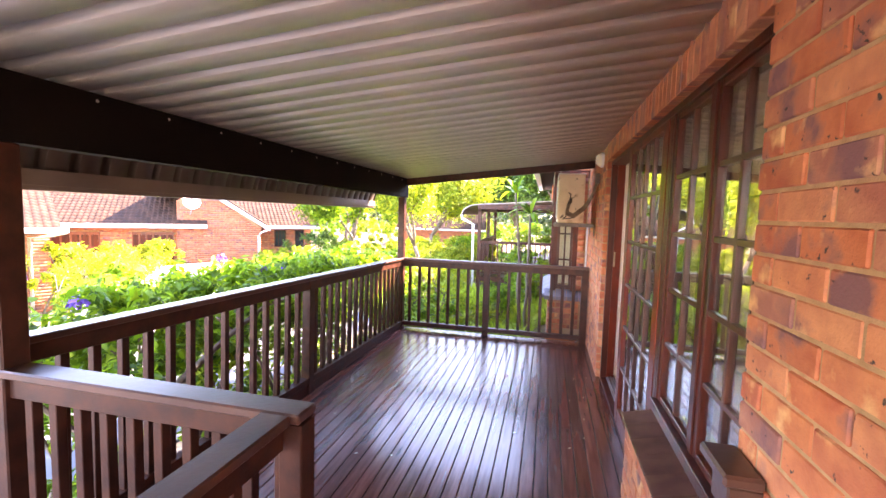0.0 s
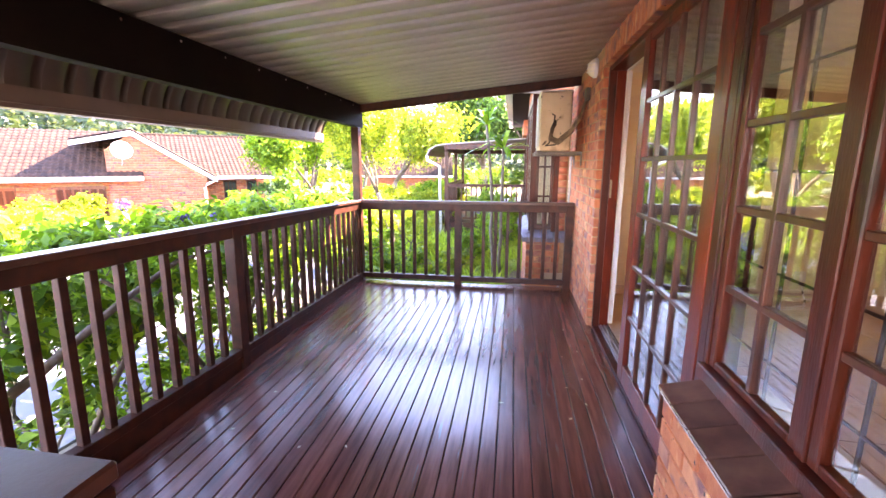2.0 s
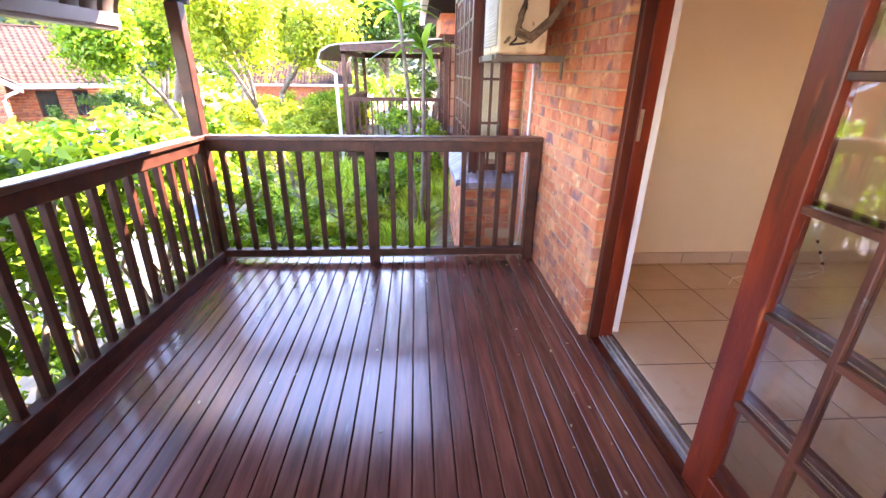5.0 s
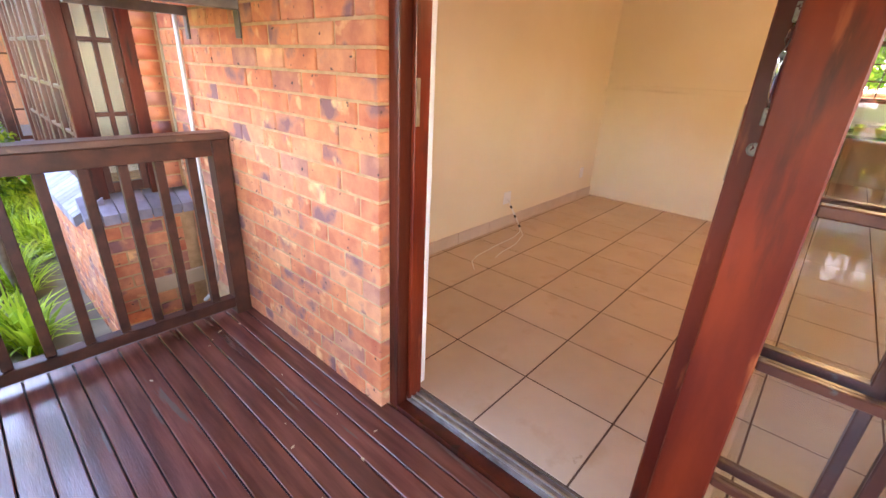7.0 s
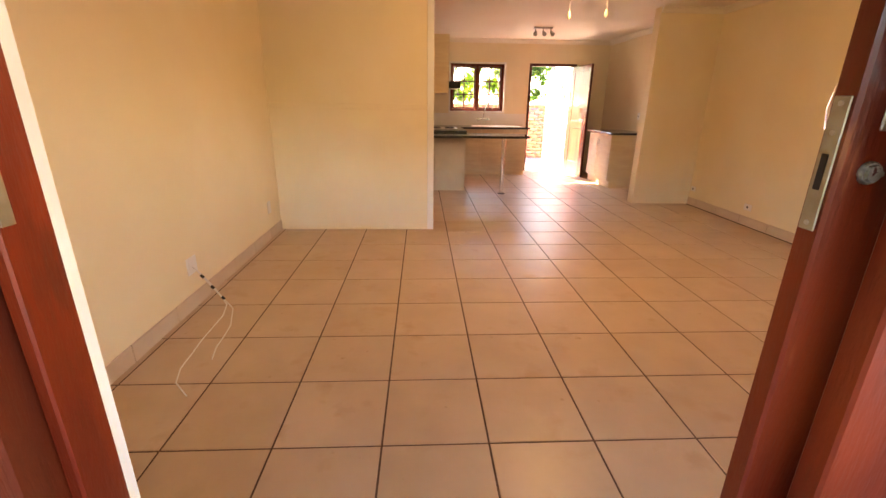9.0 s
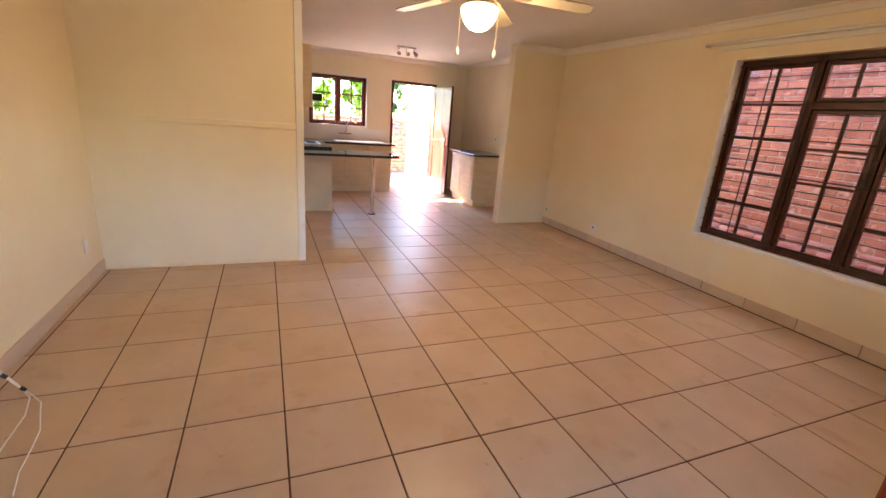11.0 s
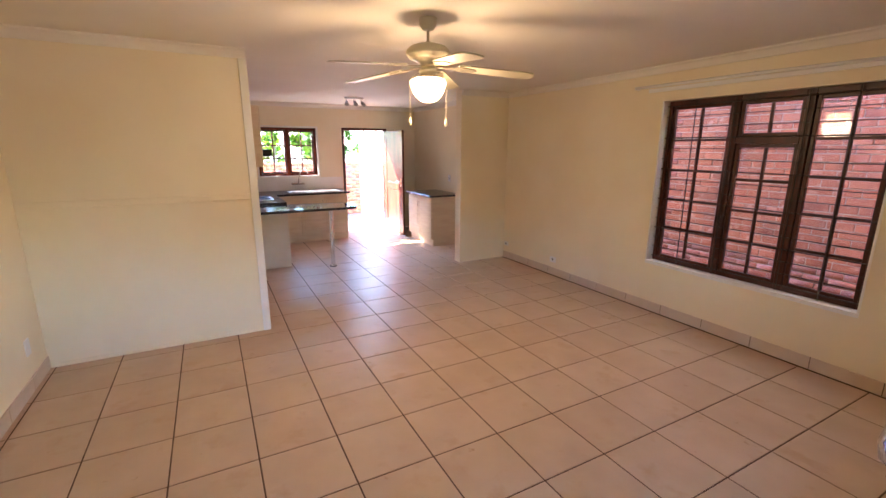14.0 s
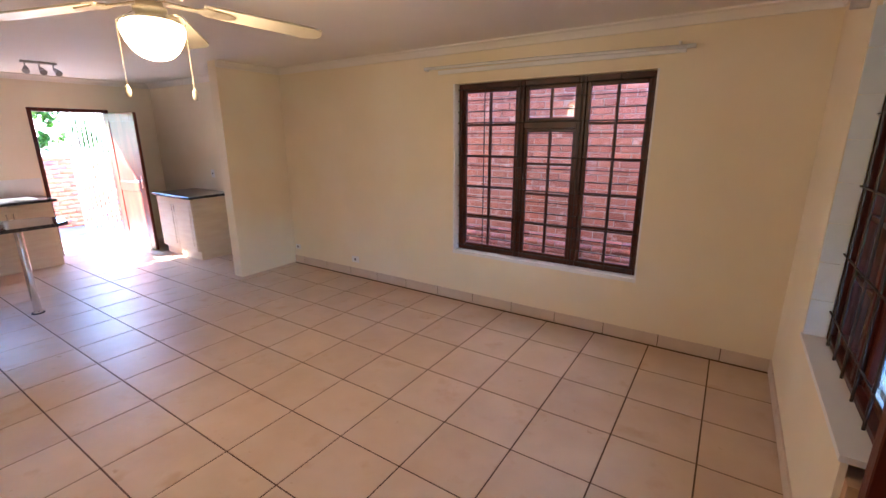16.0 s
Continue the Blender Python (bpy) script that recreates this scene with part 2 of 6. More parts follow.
M_CABLE = surf("lagged_pipe_tape", (0.12, 0.075, 0.045), (0.26, 0.18, 0.11), 25, 0.7, 0.4)
M_CAB = surf("maple_cabinet_board", (0.68, 0.52, 0.35), (0.74, 0.60, 0.42), 4, 0.4, 0.05, stretch=(1, 1, 6), fine=30)
M_PANEL = surf("pale_cabinet_panel", (0.62, 0.53, 0.42), (0.68, 0.59, 0.48), 4, 0.5, 0.05)
M_GRANITE = surf("black_speckled_granite", (0.018, 0.017, 0.02), (0.07, 0.066, 0.07), 60, 0.10, 0.02, fine=200, rough_vary=0.04)
M_FANWHITE = surf("cream_enamel", (0.44, 0.39, 0.28), (0.52, 0.47, 0.36), 4, 0.35, 0.05)
M_GLOBE = glow("lit_opal_glass", (1.0, 0.66, 0.30), 0.75)
M_OPAL = surf("opal_glass", (0.85, 0.80, 0.62), (0.9, 0.86, 0.7), 6, 0.3, 0.05)
M_DOORWOOD = surf("dark_panel_door", (0.13, 0.028, 0.016), (0.24, 0.055, 0.028), 3, 0.3, 0.1, stretch=(3, 3, 0.5), coat=0.3)
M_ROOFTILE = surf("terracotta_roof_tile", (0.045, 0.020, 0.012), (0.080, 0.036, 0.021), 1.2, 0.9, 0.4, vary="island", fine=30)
M_ASPHALT = surf("grey_paving", (0.085, 0.09, 0.102), (0.145, 0.15, 0.165), 1.2, 0.9, 0.5, fine=90, wear=(((0.19, 0.17, 0.13), 1.5, 0.62, 0.06),))
M_CONCRETE = surf("yard_paving", (0.16, 0.13, 0.13), (0.25, 0.21, 0.205), 2, 0.9, 0.3, fine=60)
M_SOIL = surf("leaf_littered_soil", (0.12, 0.09, 0.055), (0.28, 0.22, 0.145), 2.5, 0.95, 0.8, fine=30)
M_DRYLEAF = surf("dry_leaf_brown", (0.35, 0.22, 0.12), (0.55, 0.40, 0.26), 30, 0.8, 0.1)
M_BARK = surf("grey_brown_bark", (0.12, 0.085, 0.06), (0.24, 0.19, 0.14), 12, 0.9, 0.8, fine=60)
M_LEAF = leafy("bright_leaf", (0.05, 0.14, 0.008), (0.17, 0.36, 0.014), (0.38, 0.56, 0.03))
M_STRAP = leafy("strap_leaf", (0.14, 0.26, 0.014), (0.34, 0.52, 0.03), (0.56, 0.70, 0.06))
M_LEAFD = leafy("deep_leaf", (0.02, 0.065, 0.010), (0.065, 0.17, 0.02), (0.18, 0.33, 0.04))
M_LEAFY = leafy("yellow_green_leaf", (0.12, 0.22, 0.010), (0.31, 0.41, 0.018), (0.54, 0.58, 0.04))
M_LEAFF = leafy("distant_leaf", (0.014, 0.034, 0.018), (0.036, 0.066, 0.022), (0.10, 0.125, 0.026))
M_PURPLE = surf("purple_petal", (0.16, 0.06, 0.42), (0.28, 0.12, 0.60), 20, 0.6, 0.0)
M_WHITECAR = surf("white_car_paint", (0.75, 0.76, 0.78), (0.8, 0.81, 0.82), 3, 0.2, 0.0, coat=0.5)
M_DARKGLASS = surf("dark_tinted_glass", (0.02, 0.025, 0.03), (0.04, 0.045, 0.05), 3, 0.06, 0.0)
M_SHINGLE = surf("grey_roof_board", (0.30, 0.26, 0.22), (0.42, 0.37, 0.32), 3, 0.7, 0.2)


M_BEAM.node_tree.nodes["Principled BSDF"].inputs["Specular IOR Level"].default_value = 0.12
M_RAIL.node_tree.nodes["Principled BSDF"].inputs["Specular IOR Level"].default_value = 0.3
M_REDWOOD.node_tree.nodes["Principled BSDF"].inputs["Specular IOR Level"].default_value = 0.32
M_JAMB.node_tree.nodes["Principled BSDF"].inputs["Specular IOR Level"].default_value = 0.32


# ---------- mesh helpers ----------
def box(bm, x0, x1, y0, y1, z0, z1, bev=0.0):
    """A box, with chamfered edges if bev is given."""
    if bev <= 0:
        v = [bm.verts.new((x, y, z)) for z in (z0, z1) for y in (y0, y1) for x in (x0, x1)]
        for f in ((0, 2, 3, 1), (4, 5, 7, 6), (0, 1, 5, 4), (2, 6, 7, 3), (0, 4, 6, 2), (1, 3, 7, 5)):
            bm.faces.new([v[i] for i in f])
        return v
    V = {}
    lo, hi = (x0, y0, z0), (x1, y1, z1)
    for c in itertools.product((0, 1), repeat=3):
        for a in range(3):
            p = [hi[k] if c[k] else lo[k] for k in range(3)]
            for k in range(3):
                if k != a:
                    p[k] += -bev if c[k] else bev
            V[c, a] = bm.verts.new(p)
    made = []

    def face(keys, out):
        f = bm.faces.new([V[k] for k in keys])
        f.normal_update()
        if f.normal.dot(Vector(out)) < 0:
            f.normal_flip()
        made.append(f)
    for a in range(3):
        b, c = [k for k in range(3) if k != a]
        for s in (0, 1):
            ks = []
            for (i, j) in ((0, 0), (1, 0), (1, 1), (0, 1)):
                q = [0, 0, 0]
                q[a], q[b], q[c] = s, i, j
                ks.append((tuple(q), a))
            o = [0, 0, 0]
            o[a] = 1 if s else -1
            face(ks, o)
        for i in (0, 1):
            for j in (0, 1):
                q0, q1 = [0, 0, 0], [0, 0, 0]
                q0[b], q0[c] = i, j
                q1[b], q1[c], q1[a] = i, j, 1
                o = [0, 0, 0]
                o[b], o[c] = (1 if i else -1), (1 if j else -1)
                face([(tuple(q0), b), (tuple(q1), b), (tuple(q1), c), (tuple(q0), c)], o)
    for c in itertools.product((0, 1), repeat=3):
        face([(c, 0), (c, 1), (c, 2)], [1 if k else -1 for k in c])
    return V


def prism(bm, pts, axis, a0, a1):
    """A flat outline (list of 2D points) drawn out along an axis ('x', 'y' or 'z') from a0 to a1."""
    def at(p, a):
        return {"x": (a, p[0], p[1]), "y": (p[0], a, p[1]), "z": (p[0], p[1], a)}[axis]
    lo, hi = [bm.verts.new(at(p, a0)) for p in pts], [bm.verts.new(at(p, a1)) for p in pts]
    n = len(pts)
    bm.faces.new(lo)
    bm.faces.new(hi[::-1])
    for i in range(n):
        bm.faces.new((lo[i], hi[i], hi[(i + 1) % n], lo[(i + 1) % n]))


def tube(bm, pts, r, seg=8, r1=None):
    """A tube along points, tapering from r to r1."""
    pts = [Vector(p) for p in pts]
    rings = []
    up = Vector((0, 0, 1))
    for i, p in enumerate(pts):
        d = (pts[min(i + 1, len(pts) - 1)] - pts[max(i - 1, 0)]).normalized()
        a = d.cross(up if abs(d.z) < 0.9 else Vector((1, 0, 0))).normalized()
        b = d.cross(a)
        rr = r if r1 is None else r + (r1 - r) * i / (len(pts) - 1)
        rings.append([bm.verts.new(p + (a * math.cos(2 * math.pi * k / seg) + b * math.sin(2 * math.pi * k / seg)) * rr) for k in range(seg)])
    for q0, q1 in zip(rings, rings[1:]):
        for k in range(seg):
            bm.faces.new((q0[k], q0[(k + 1) % seg], q1[(k + 1) % seg], q1[k]))
    bm.faces.new(rings[0][::-1])
    bm.faces.new(rings[-1])


def lathe(bm, prof, seg=32, centre=(0, 0, 0)):
    """Turned shape about z from (radius, height) pairs."""
    rings = []
    for r, z in prof:
        rings.append([bm.verts.new((centre[0] + r * math.cos(2 * math.pi * k / seg), centre[1] + r * math.sin(2 * math.pi * k / seg), centre[2] + z)) for k in range(seg)] if r > 1e-5 else [bm.verts.new((centre[0], centre[1], centre[2] + z))])
    for a, b in zip(rings, rings[1:]):
        for k in range(seg):
            k1 = (k + 1) % seg
            if len(a) == 1 and len(b) == 1:
                continue
            if len(a) == 1:
                bm.faces.new((a[0], b[k], b[k1]))
            elif len(b) == 1:
                bm.faces.new((a[k1], a[k], b[0]))
            else:
                bm.faces.new((a[k], a[k1], b[k1], b[k]))


def finish(bm, name, mat, smooth=False):
    bmesh.ops.recalc_face_normals(bm, faces=bm.faces)
    me = bpy.data.meshes.new(name)
    bm.to_mesh(me)
    bm.free()
    me.materials.append(mat)
    if smooth:
        for p in me.polygons:
            p.use_smooth = True
    return me


def thing(name, label, category, at=(0, 0, 0), group="", rz=0.0):
    ob = new(name)
    ob.matrix_basis = pose(*at, 0, 0, rz)
    return tagged(ob, label, category, group)


def part(name, bm, mat, parent=None, label="", smooth=False):
    ob = new(name, finish(bm, name, mat, smooth))
    ob.parent = parent
    return tagged(ob, label)


def lone(name, bm, mat, label="", category="", kind="", group="", smooth=False):
    return tagged(new(name, finish(bm, name, mat, smooth)), label, category, group, kind)


def slab(name, mat, *dims, parent=None, label="", bev=0.0, kind=""):
    bm = bmesh.new()
    box(bm, *dims, bev)
    ob = part(name, bm, mat, parent, label)
    return tagged(ob, kind=kind)


def piece(name, me, parent, m):
    ob = new(name, me)
    ob.parent = parent
    ob.matrix_basis = m
    return ob


def raw(name, verts, quads, mat):
    """A mesh from arrays of corners and of four-cornered faces."""
    me = bpy.data.meshes.new(name)
    me.vertices.add(len(verts))
    me.vertices.foreach_set("co", np.asarray(verts, np.float32).ravel())
    me.loops.add(quads.size)
    me.loops.foreach_set("vertex_index", quads.ravel().astype(np.int32))
    me.polygons.add(len(quads))
    me.polygons.foreach_set("loop_start", np.arange(0, quads.size, 4, dtype=np.int32))
    me.update(calc_edges=True)
    me.materials.append(mat)
    return me


# ---------- large structure ----------
XO, XI = 0.60, 0.82          # outer and inner face of the front wall
YS, YN = 1.48, 6.71          # room's side walls
XP = 4.75                    # partition
XB = 9.12                    # back wall
FL, CL = 0.05, 2.50          # floor and ceiling of the room
HEAD = 2.305                 # underside of the lintels
W0, W1, D1 = 2.32, 3.455, 5.75   # window from W0 to W1, sliding door from W1 to D1
WSILL = 0.70

ground_rng = np.random.RandomState(3)


def ground_z(x, y):
    """Height of the garden and road."""
    a = np.clip((-2.6 - x) / 1.6, 0, 1)
    a = a * a * (3 - 2 * a)
    return -0.62 * (1 - a) - 1.2 * a


def build_ground():
    xs = np.concatenate([[-400, -150, -60], np.arange(-30, 4.01, 0.4), [9, 14, 25, 60, 150, 400]])
    ys = np.concatenate([[-400, -150, -60, -20], np.arange(-10, 40.01, 0.5), [60, 150, 400]])
    X, Y = np.meshgrid(xs, ys, indexing="ij")
    Z = ground_z(X, Y)
    Z = Z + np.where((X > -30) & (X < 4), 0.02 * np.sin(X * 3.1) * np.cos(Y * 2.3), 0)
    V = np.stack([X, Y, Z], -1).reshape(-1, 3)
    n, m = X.shape
    i, j = np.meshgrid(np.arange(n - 1), np.arange(m - 1), indexing="ij")
    Q = np.stack([i * m + j, (i + 1) * m + j, (i + 1) * m + j + 1, i * m + j + 1], -1).reshape(-1, 4)
    return tagged(new("ground", raw("ground", V, Q, M_SOIL)), kind="structure")


build_ground()
bm = bmesh.new()
prism(bm, [(-11.5, -30), (-4.3, -30), (-4.3, 14), (-3.4, 18), (-3.2, 50), (-8.5, 50), (-9.0, 20), (-11.5, 15)], "z", -1.3, -1.165)
lone("road", bm, M_ASPHALT, "grey paved estate road between hedges", "road", "structure")

# deck
deck = new("deck")
tagged(deck, "dark red-brown stained timber veranda deck", "deck", kind="structure")
BP = 0.0905
X_DECK0, X_DECK1 = -2.12, 0.66
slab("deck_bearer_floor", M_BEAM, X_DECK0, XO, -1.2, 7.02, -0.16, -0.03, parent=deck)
slab("deck_fascia", M_RAIL, X_DECK0, XO, 7.02, 7.05, -0.2, -0.004, parent=deck)

# front wall, in parts with its openings
def wall_box(name, *d, mat=None):
    return slab(name, mat or M_WALL, *d, kind="structure")


front = new("wall_west")
tagged(front, "orange and plum face-brick outer wall with cream plaster inside", "wall", kind="structure")
slab("mortar_core", M_MORTAR, XO + 0.006, XI - 0.02, -1.0, W0 - 0.006, -0.9, 3.4, parent=front)
slab("mortar_core", M_MORTAR, XO + 0.006, XI - 0.02, D1 + 0.006, 7.72, -0.9, 3.4, parent=front)
slab("mortar_core", M_MORTAR, XO + 0.006, XI - 0.02, W0, W1 - 0.006, -0.9, WSILL - 0.07, parent=front)
slab("mortar_core", M_MORTAR, XO + 0.006, XI - 0.02, W0 - 0.006, D1 + 0.006, HEAD + 0.006, 3.4, parent=front)
slab("plaster", M_WALL, XI - 0.02, XI, YS, W0, FL, CL, parent=front)
slab("plaster", M_WALL, XI - 0.02, XI, D1 + 0.0, YN, FL, CL, parent=front)
slab("plaster", M_WALL, XI - 0.02, XI, W0, W1 - 0.05, FL, WSILL - 0.02, parent=front)
slab("plaster", M_WALL, XI - 0.02, XI, W0, D1, HEAD - 0.03, CL, parent=front)
slab("window_reveal", M_WHITE, 0.725, XI - 0.02, W0 - 0.004, W0 + 0.022, WSILL, HEAD - 0.048, parent=front)
for k in range(8):
    z = WSILL + 0.006 + 0.197 * k
    slab("reveal_tile", M_REVEALTILE, 0.727, XI - 0.001, W0 + 0.0225, W0 + 0.0275, z, min(z + 0.192, HEAD - 0.055), parent=front, bev=0.001)
slab("inner_sill", M_WHITE, 0.725, XI + 0.006, W0, W1 - 0.05, WSILL - 0.02, WSILL + 0.004, parent=front)
slab("door_jamb_edge", M_WHITE, 0.775, XI + 0.004, D1 - 0.046, D1 - 0.002, FL, HEAD - 0.05, parent=front)
slab("head_reveal", M_WHITE, 0.775, XI - 0.02, W0, D1 - 0.048, HEAD - 0.05, HEAD - 0.031, parent=front)

north = wall_box("wall_north", XI, XP + 0.12, YN, YN + 0.2, -0.3, 3.0)
south = new("wall_south")
tagged(south, "cream painted side wall with a deep window opening", "wall", kind="structure")
SX0, SX1, SZ0, SZ1 = 1.775, 3.52, 0.57, 2.172
for d in ((XI - 0.2, SX0, 0, CL), (SX1, XB, 0, CL), (SX0, SX1, 0, SZ0), (SX0, SX1, SZ1, CL)):
    slab("plaster", M_WALL, d[0], d[1], YS - 0.2, YS, d[2], d[3], parent=south)
slab("reveal", M_WHITE, SX0 - 0.001, SX0 + 0.014, YS - 0.2, YS + 0.003, SZ0, SZ1, parent=south)
slab("reveal", M_WHITE, SX1 - 0.014, SX1 + 0.001, YS - 0.2, YS + 0.003, SZ0, SZ1, parent=south)
slab("inner_sill", M_WHITE, SX0, SX1, YS - 0.2, YS + 0.008, SZ0 - 0.02, SZ0 + 0.012, parent=south)

part_wall = new("wall_partition")
tagged(part_wall, "cream boarded partition with a thin cover strip", "wall", kind="structure")
slab("panel", M_WALL, XP, XP + 0.12, 5.10, YN, FL, CL, parent=part_wall)
slab("edge_strip", M_WHITE, XP - 0.012, XP - 0.001, 5.095, 5.16, FL, CL - 0.06, parent=part_wall, bev=0.003)
slab("cover_strip", M_WALL, XP - 0.01, XP - 0.001, 5.16, YN, 1.28, 1.33, parent=part_wall, bev=0.003)
slab("bottom_strip", M_WALL, XP - 0.008, XP - 0.001, 5.16, YN, FL, FL + 0.03, parent=part_wall, bev=0.002)
wall_box("wall_kitchen_north", XP + 0.12, XB, 5.20, 5.4, 0, CL)
wall_box("wall_stub", 6.04, 6.19, YS, 2.28, 0, CL)
wall_box("wall_kitchen_south", 6.19, XB, YS, 1.60, 0, CL)
back = new("wall_east")
tagged(back, "cream kitchen end wall with window and outer door", "wall", kind="structure")
KW0, KW1, KZ0, KZ1 = 3.62, 4.66, 1.20, 2.07
KD0, KD1, KDH = 2.22, 3.14, 2.09
for d in ((YS, KD0, 0, CL), (KD1, KW0, 0, CL), (KW1, 5.4, 0, CL), (KD0, KD1, KDH, CL), (KW0, KW1, 0, KZ0), (KW0, KW1, KZ1, CL)):
    slab("plaster", M_WALL, XB, XB + 0.2, d[0], d[1], d[2], d[3], parent=back)
slab("inner_sill", M_WHITE, XB - 0.015, XB + 0.1, KW0 - 0.03, KW1 + 0.03, KZ0 - 0.03, KZ0 + 0.005, parent=back)
for y in (KW0 - 0.03, KW1):
    slab("window_surround", M_WHITE, XB - 0.006, XB + 0.06, y, y + 0.03, KZ0, KZ1 + 0.03, parent=back)
slab("window_surround", M_WHITE, XB - 0.006, XB + 0.06, KW0, KW1, KZ1, KZ1 + 0.03, parent=back)

ceiling = new("ceiling")
tagged(ceiling, "off-white skimmed ceiling with small cove cornice", "ceiling", kind="structure")
slab("ceiling_board", M_CEIL, XI - 0.2, XB + 0.2, YS - 0.2, YN + 0.2, CL, CL + 0.1, parent=ceiling)


def cornice(x0, y0, x1, y1, nx, ny):
    """A coved strip from one corner to the other; (nx, ny) points into the room."""
    bm = bmesh.new()
    prof = [(0, 0), (0.07, 0), (0.068, -0.012), (0.045, -0.022), (0.025, -0.045), (0.014, -0.068), (0, -0.07)]
    L = math.hypot(x1 - x0, y1 - y0)
    a = [bm.verts.new((x0 + nx * p, y0 + ny * p, CL + q)) for p, q in prof]
    b = [bm.verts.new((x1 + nx * p, y1 + ny * p, CL + q)) for p, q in prof]
    for i in range(len(prof)):
        j = (i + 1) % len(prof)
        bm.faces.new((a[i], a[j], b[j], b[i]))
    bm.faces.new(a)
    bm.faces.new(b[::-1])
    part("cornice", bm, M_CEIL, ceiling)


cornice(XI, YS, XI, YN, 1, 0)
cornice(XI, YN, XP, YN, 0, -1)
cornice(XP, 5.10, XP, YN, -1, 0)
cornice(XI, YS, 6.04, YS, 0, 1)
cornice(6.04, YS, 6.04, 2.28, -1, 0)
cornice(6.19, 1.60, XB, 1.60, 0, 1)
cornice(XB, 1.60, XB, 5.2, -1, 0)
cornice(XP + 0.12, 5.2, XB, 5.2, 0, -1)

floor = new("floor")
tagged(floor, "large beige glazed floor tiles with dark grout", "floor", kind="structure")
slab("grout_bed", M_GROUT, XI - 0.045, XB + 0.2, YS - 0.05, YN + 0.05, -0.1, FL - 0.003, parent=floor)
slab("step_foundation", M_MORTAR, XO + 0.1, XB, YS, YN, -0.9, -0.1, parent=floor)

# veranda roof
roof = new("veranda_roof")
tagged(roof, "brown ribbed steel veranda roof on dark timber beams", "roof", kind="structure")


def roof_z(x):
    return 2.215 + (x + 2.05) * 0.098


def sheet():
    """Ribbed sheet: ribs run from the wall to the gutter, and the outer edge curls down."""
    path = [(0.66, roof_z(0.66)), (-0.4, roof_z(-0.4)), (-1.4, roof_z(-1.4)), (-2.3, roof_z(-2.3))]
    cx, cz, r = -2.3, roof_z(-2.3) - 0.36, 0.36
    for k in range(1, 11):
        a = math.radians(90 + k * 9.2)
        path.append((cx + r * math.cos(a), cz + r * math.sin(a)))
    ys, hs = [], []
    y = -1.6
    while y < 7.28:
        for dy, h in ((0, 0), (0.0015, 0.002), (0.011, 0.040), (0.014, 0.044), (0.046, 0.044), (0.049, 0.040), (0.0585, 0.002), (0.060, 0.0)):
            ys.append(y + dy)
            hs.append(h)
        y += 0.1775
    V, Q = [], []
    for i, (px, pz) in enumerate(path):
        a = path[max(i - 1, 0)]
        b = path[min(i + 1, len(path) - 1)]
        d = Vector((b[0] - a[0], 0, b[1] - a[1])).normalized()
        nrm = Vector((d.z, 0, -d.x))
        if nrm.z < 0:
            nrm = -nrm
        if i > 4:
            nrm = Vector((px - cx, 0, pz - cz)).normalized()
        for yy, h in zip(ys, hs):
            V.append((px + nrm.x * h, yy, pz + nrm.z * h))
    n = len(ys)
    # same sheet in two tones, the curl with its shade in the colour
    for name, i0, i1, mat in (("roof_sheet", 0, 3, M_ROOF), ("bullnose", 3, len(path) - 1, M_ROOF_SHADED)):
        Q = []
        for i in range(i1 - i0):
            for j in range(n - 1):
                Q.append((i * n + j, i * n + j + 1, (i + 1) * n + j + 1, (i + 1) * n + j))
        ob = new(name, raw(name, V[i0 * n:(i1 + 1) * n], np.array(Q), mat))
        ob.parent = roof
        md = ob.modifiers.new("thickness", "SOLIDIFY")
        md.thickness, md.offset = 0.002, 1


sheet()
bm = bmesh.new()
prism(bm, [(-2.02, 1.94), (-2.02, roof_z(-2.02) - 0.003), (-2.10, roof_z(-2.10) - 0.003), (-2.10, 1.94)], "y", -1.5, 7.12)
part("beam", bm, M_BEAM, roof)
bm = bmesh.new()
prism(bm, [(-2.02, roof_z(-2.02) - 0.1), (XO, roof_z(XO) - 0.1), (XO, roof_z(XO) - 0.003), (-2.02, roof_z(-2.02) - 0.003)], "y", 7.04, 7.09)
part("end_beam", bm, M_RAIL, roof)
bm = bmesh.new()
gx = -2.64
prism(bm, [(gx, 1.775), (gx - 0.11, 1.775), (gx - 0.12, 1.88), (gx - 0.112, 1.88), (gx - 0.104, 1.782), (gx - 0.004, 1.782), (gx - 0.004, 1.86), (gx, 1.86)], "y", -1.5, 7.3)
part("gutter", bm, M_FLASH, roof)
slab("gutter_board", M_FLASH, gx + 0.001, gx + 0.02, -1.5, 7.28, 1.80, 1.885, parent=roof)

# unseen house roof (closes the place); ridge raised to shade the neighbouring wall
bm = bmesh.new()
prism(bm, [(0.62, 2.75), (5.0, 4.9), (9.6, 2.75), (9.6, 2.63), (0.62, 2.63)], "y", 1.1, 7.6)
lone("house_roof", bm, M_ROOFTILE, "unseen terracotta tiled house roof, ridge raised to block sun", "roof", "structure")
# wall added out of view, kept low so that sky light comes in
slab("wall_back_of_stair", M_PINKBRICKS, -2.2, 0.6, -1.5, -1.3, -1.2, 0.3, kind="structure")
slab("wall_closing_north", M_MORTAR, XP + 0.13, XB + 0.2, 5.42, 5.5, -0.9, 2.6, kind="structure")


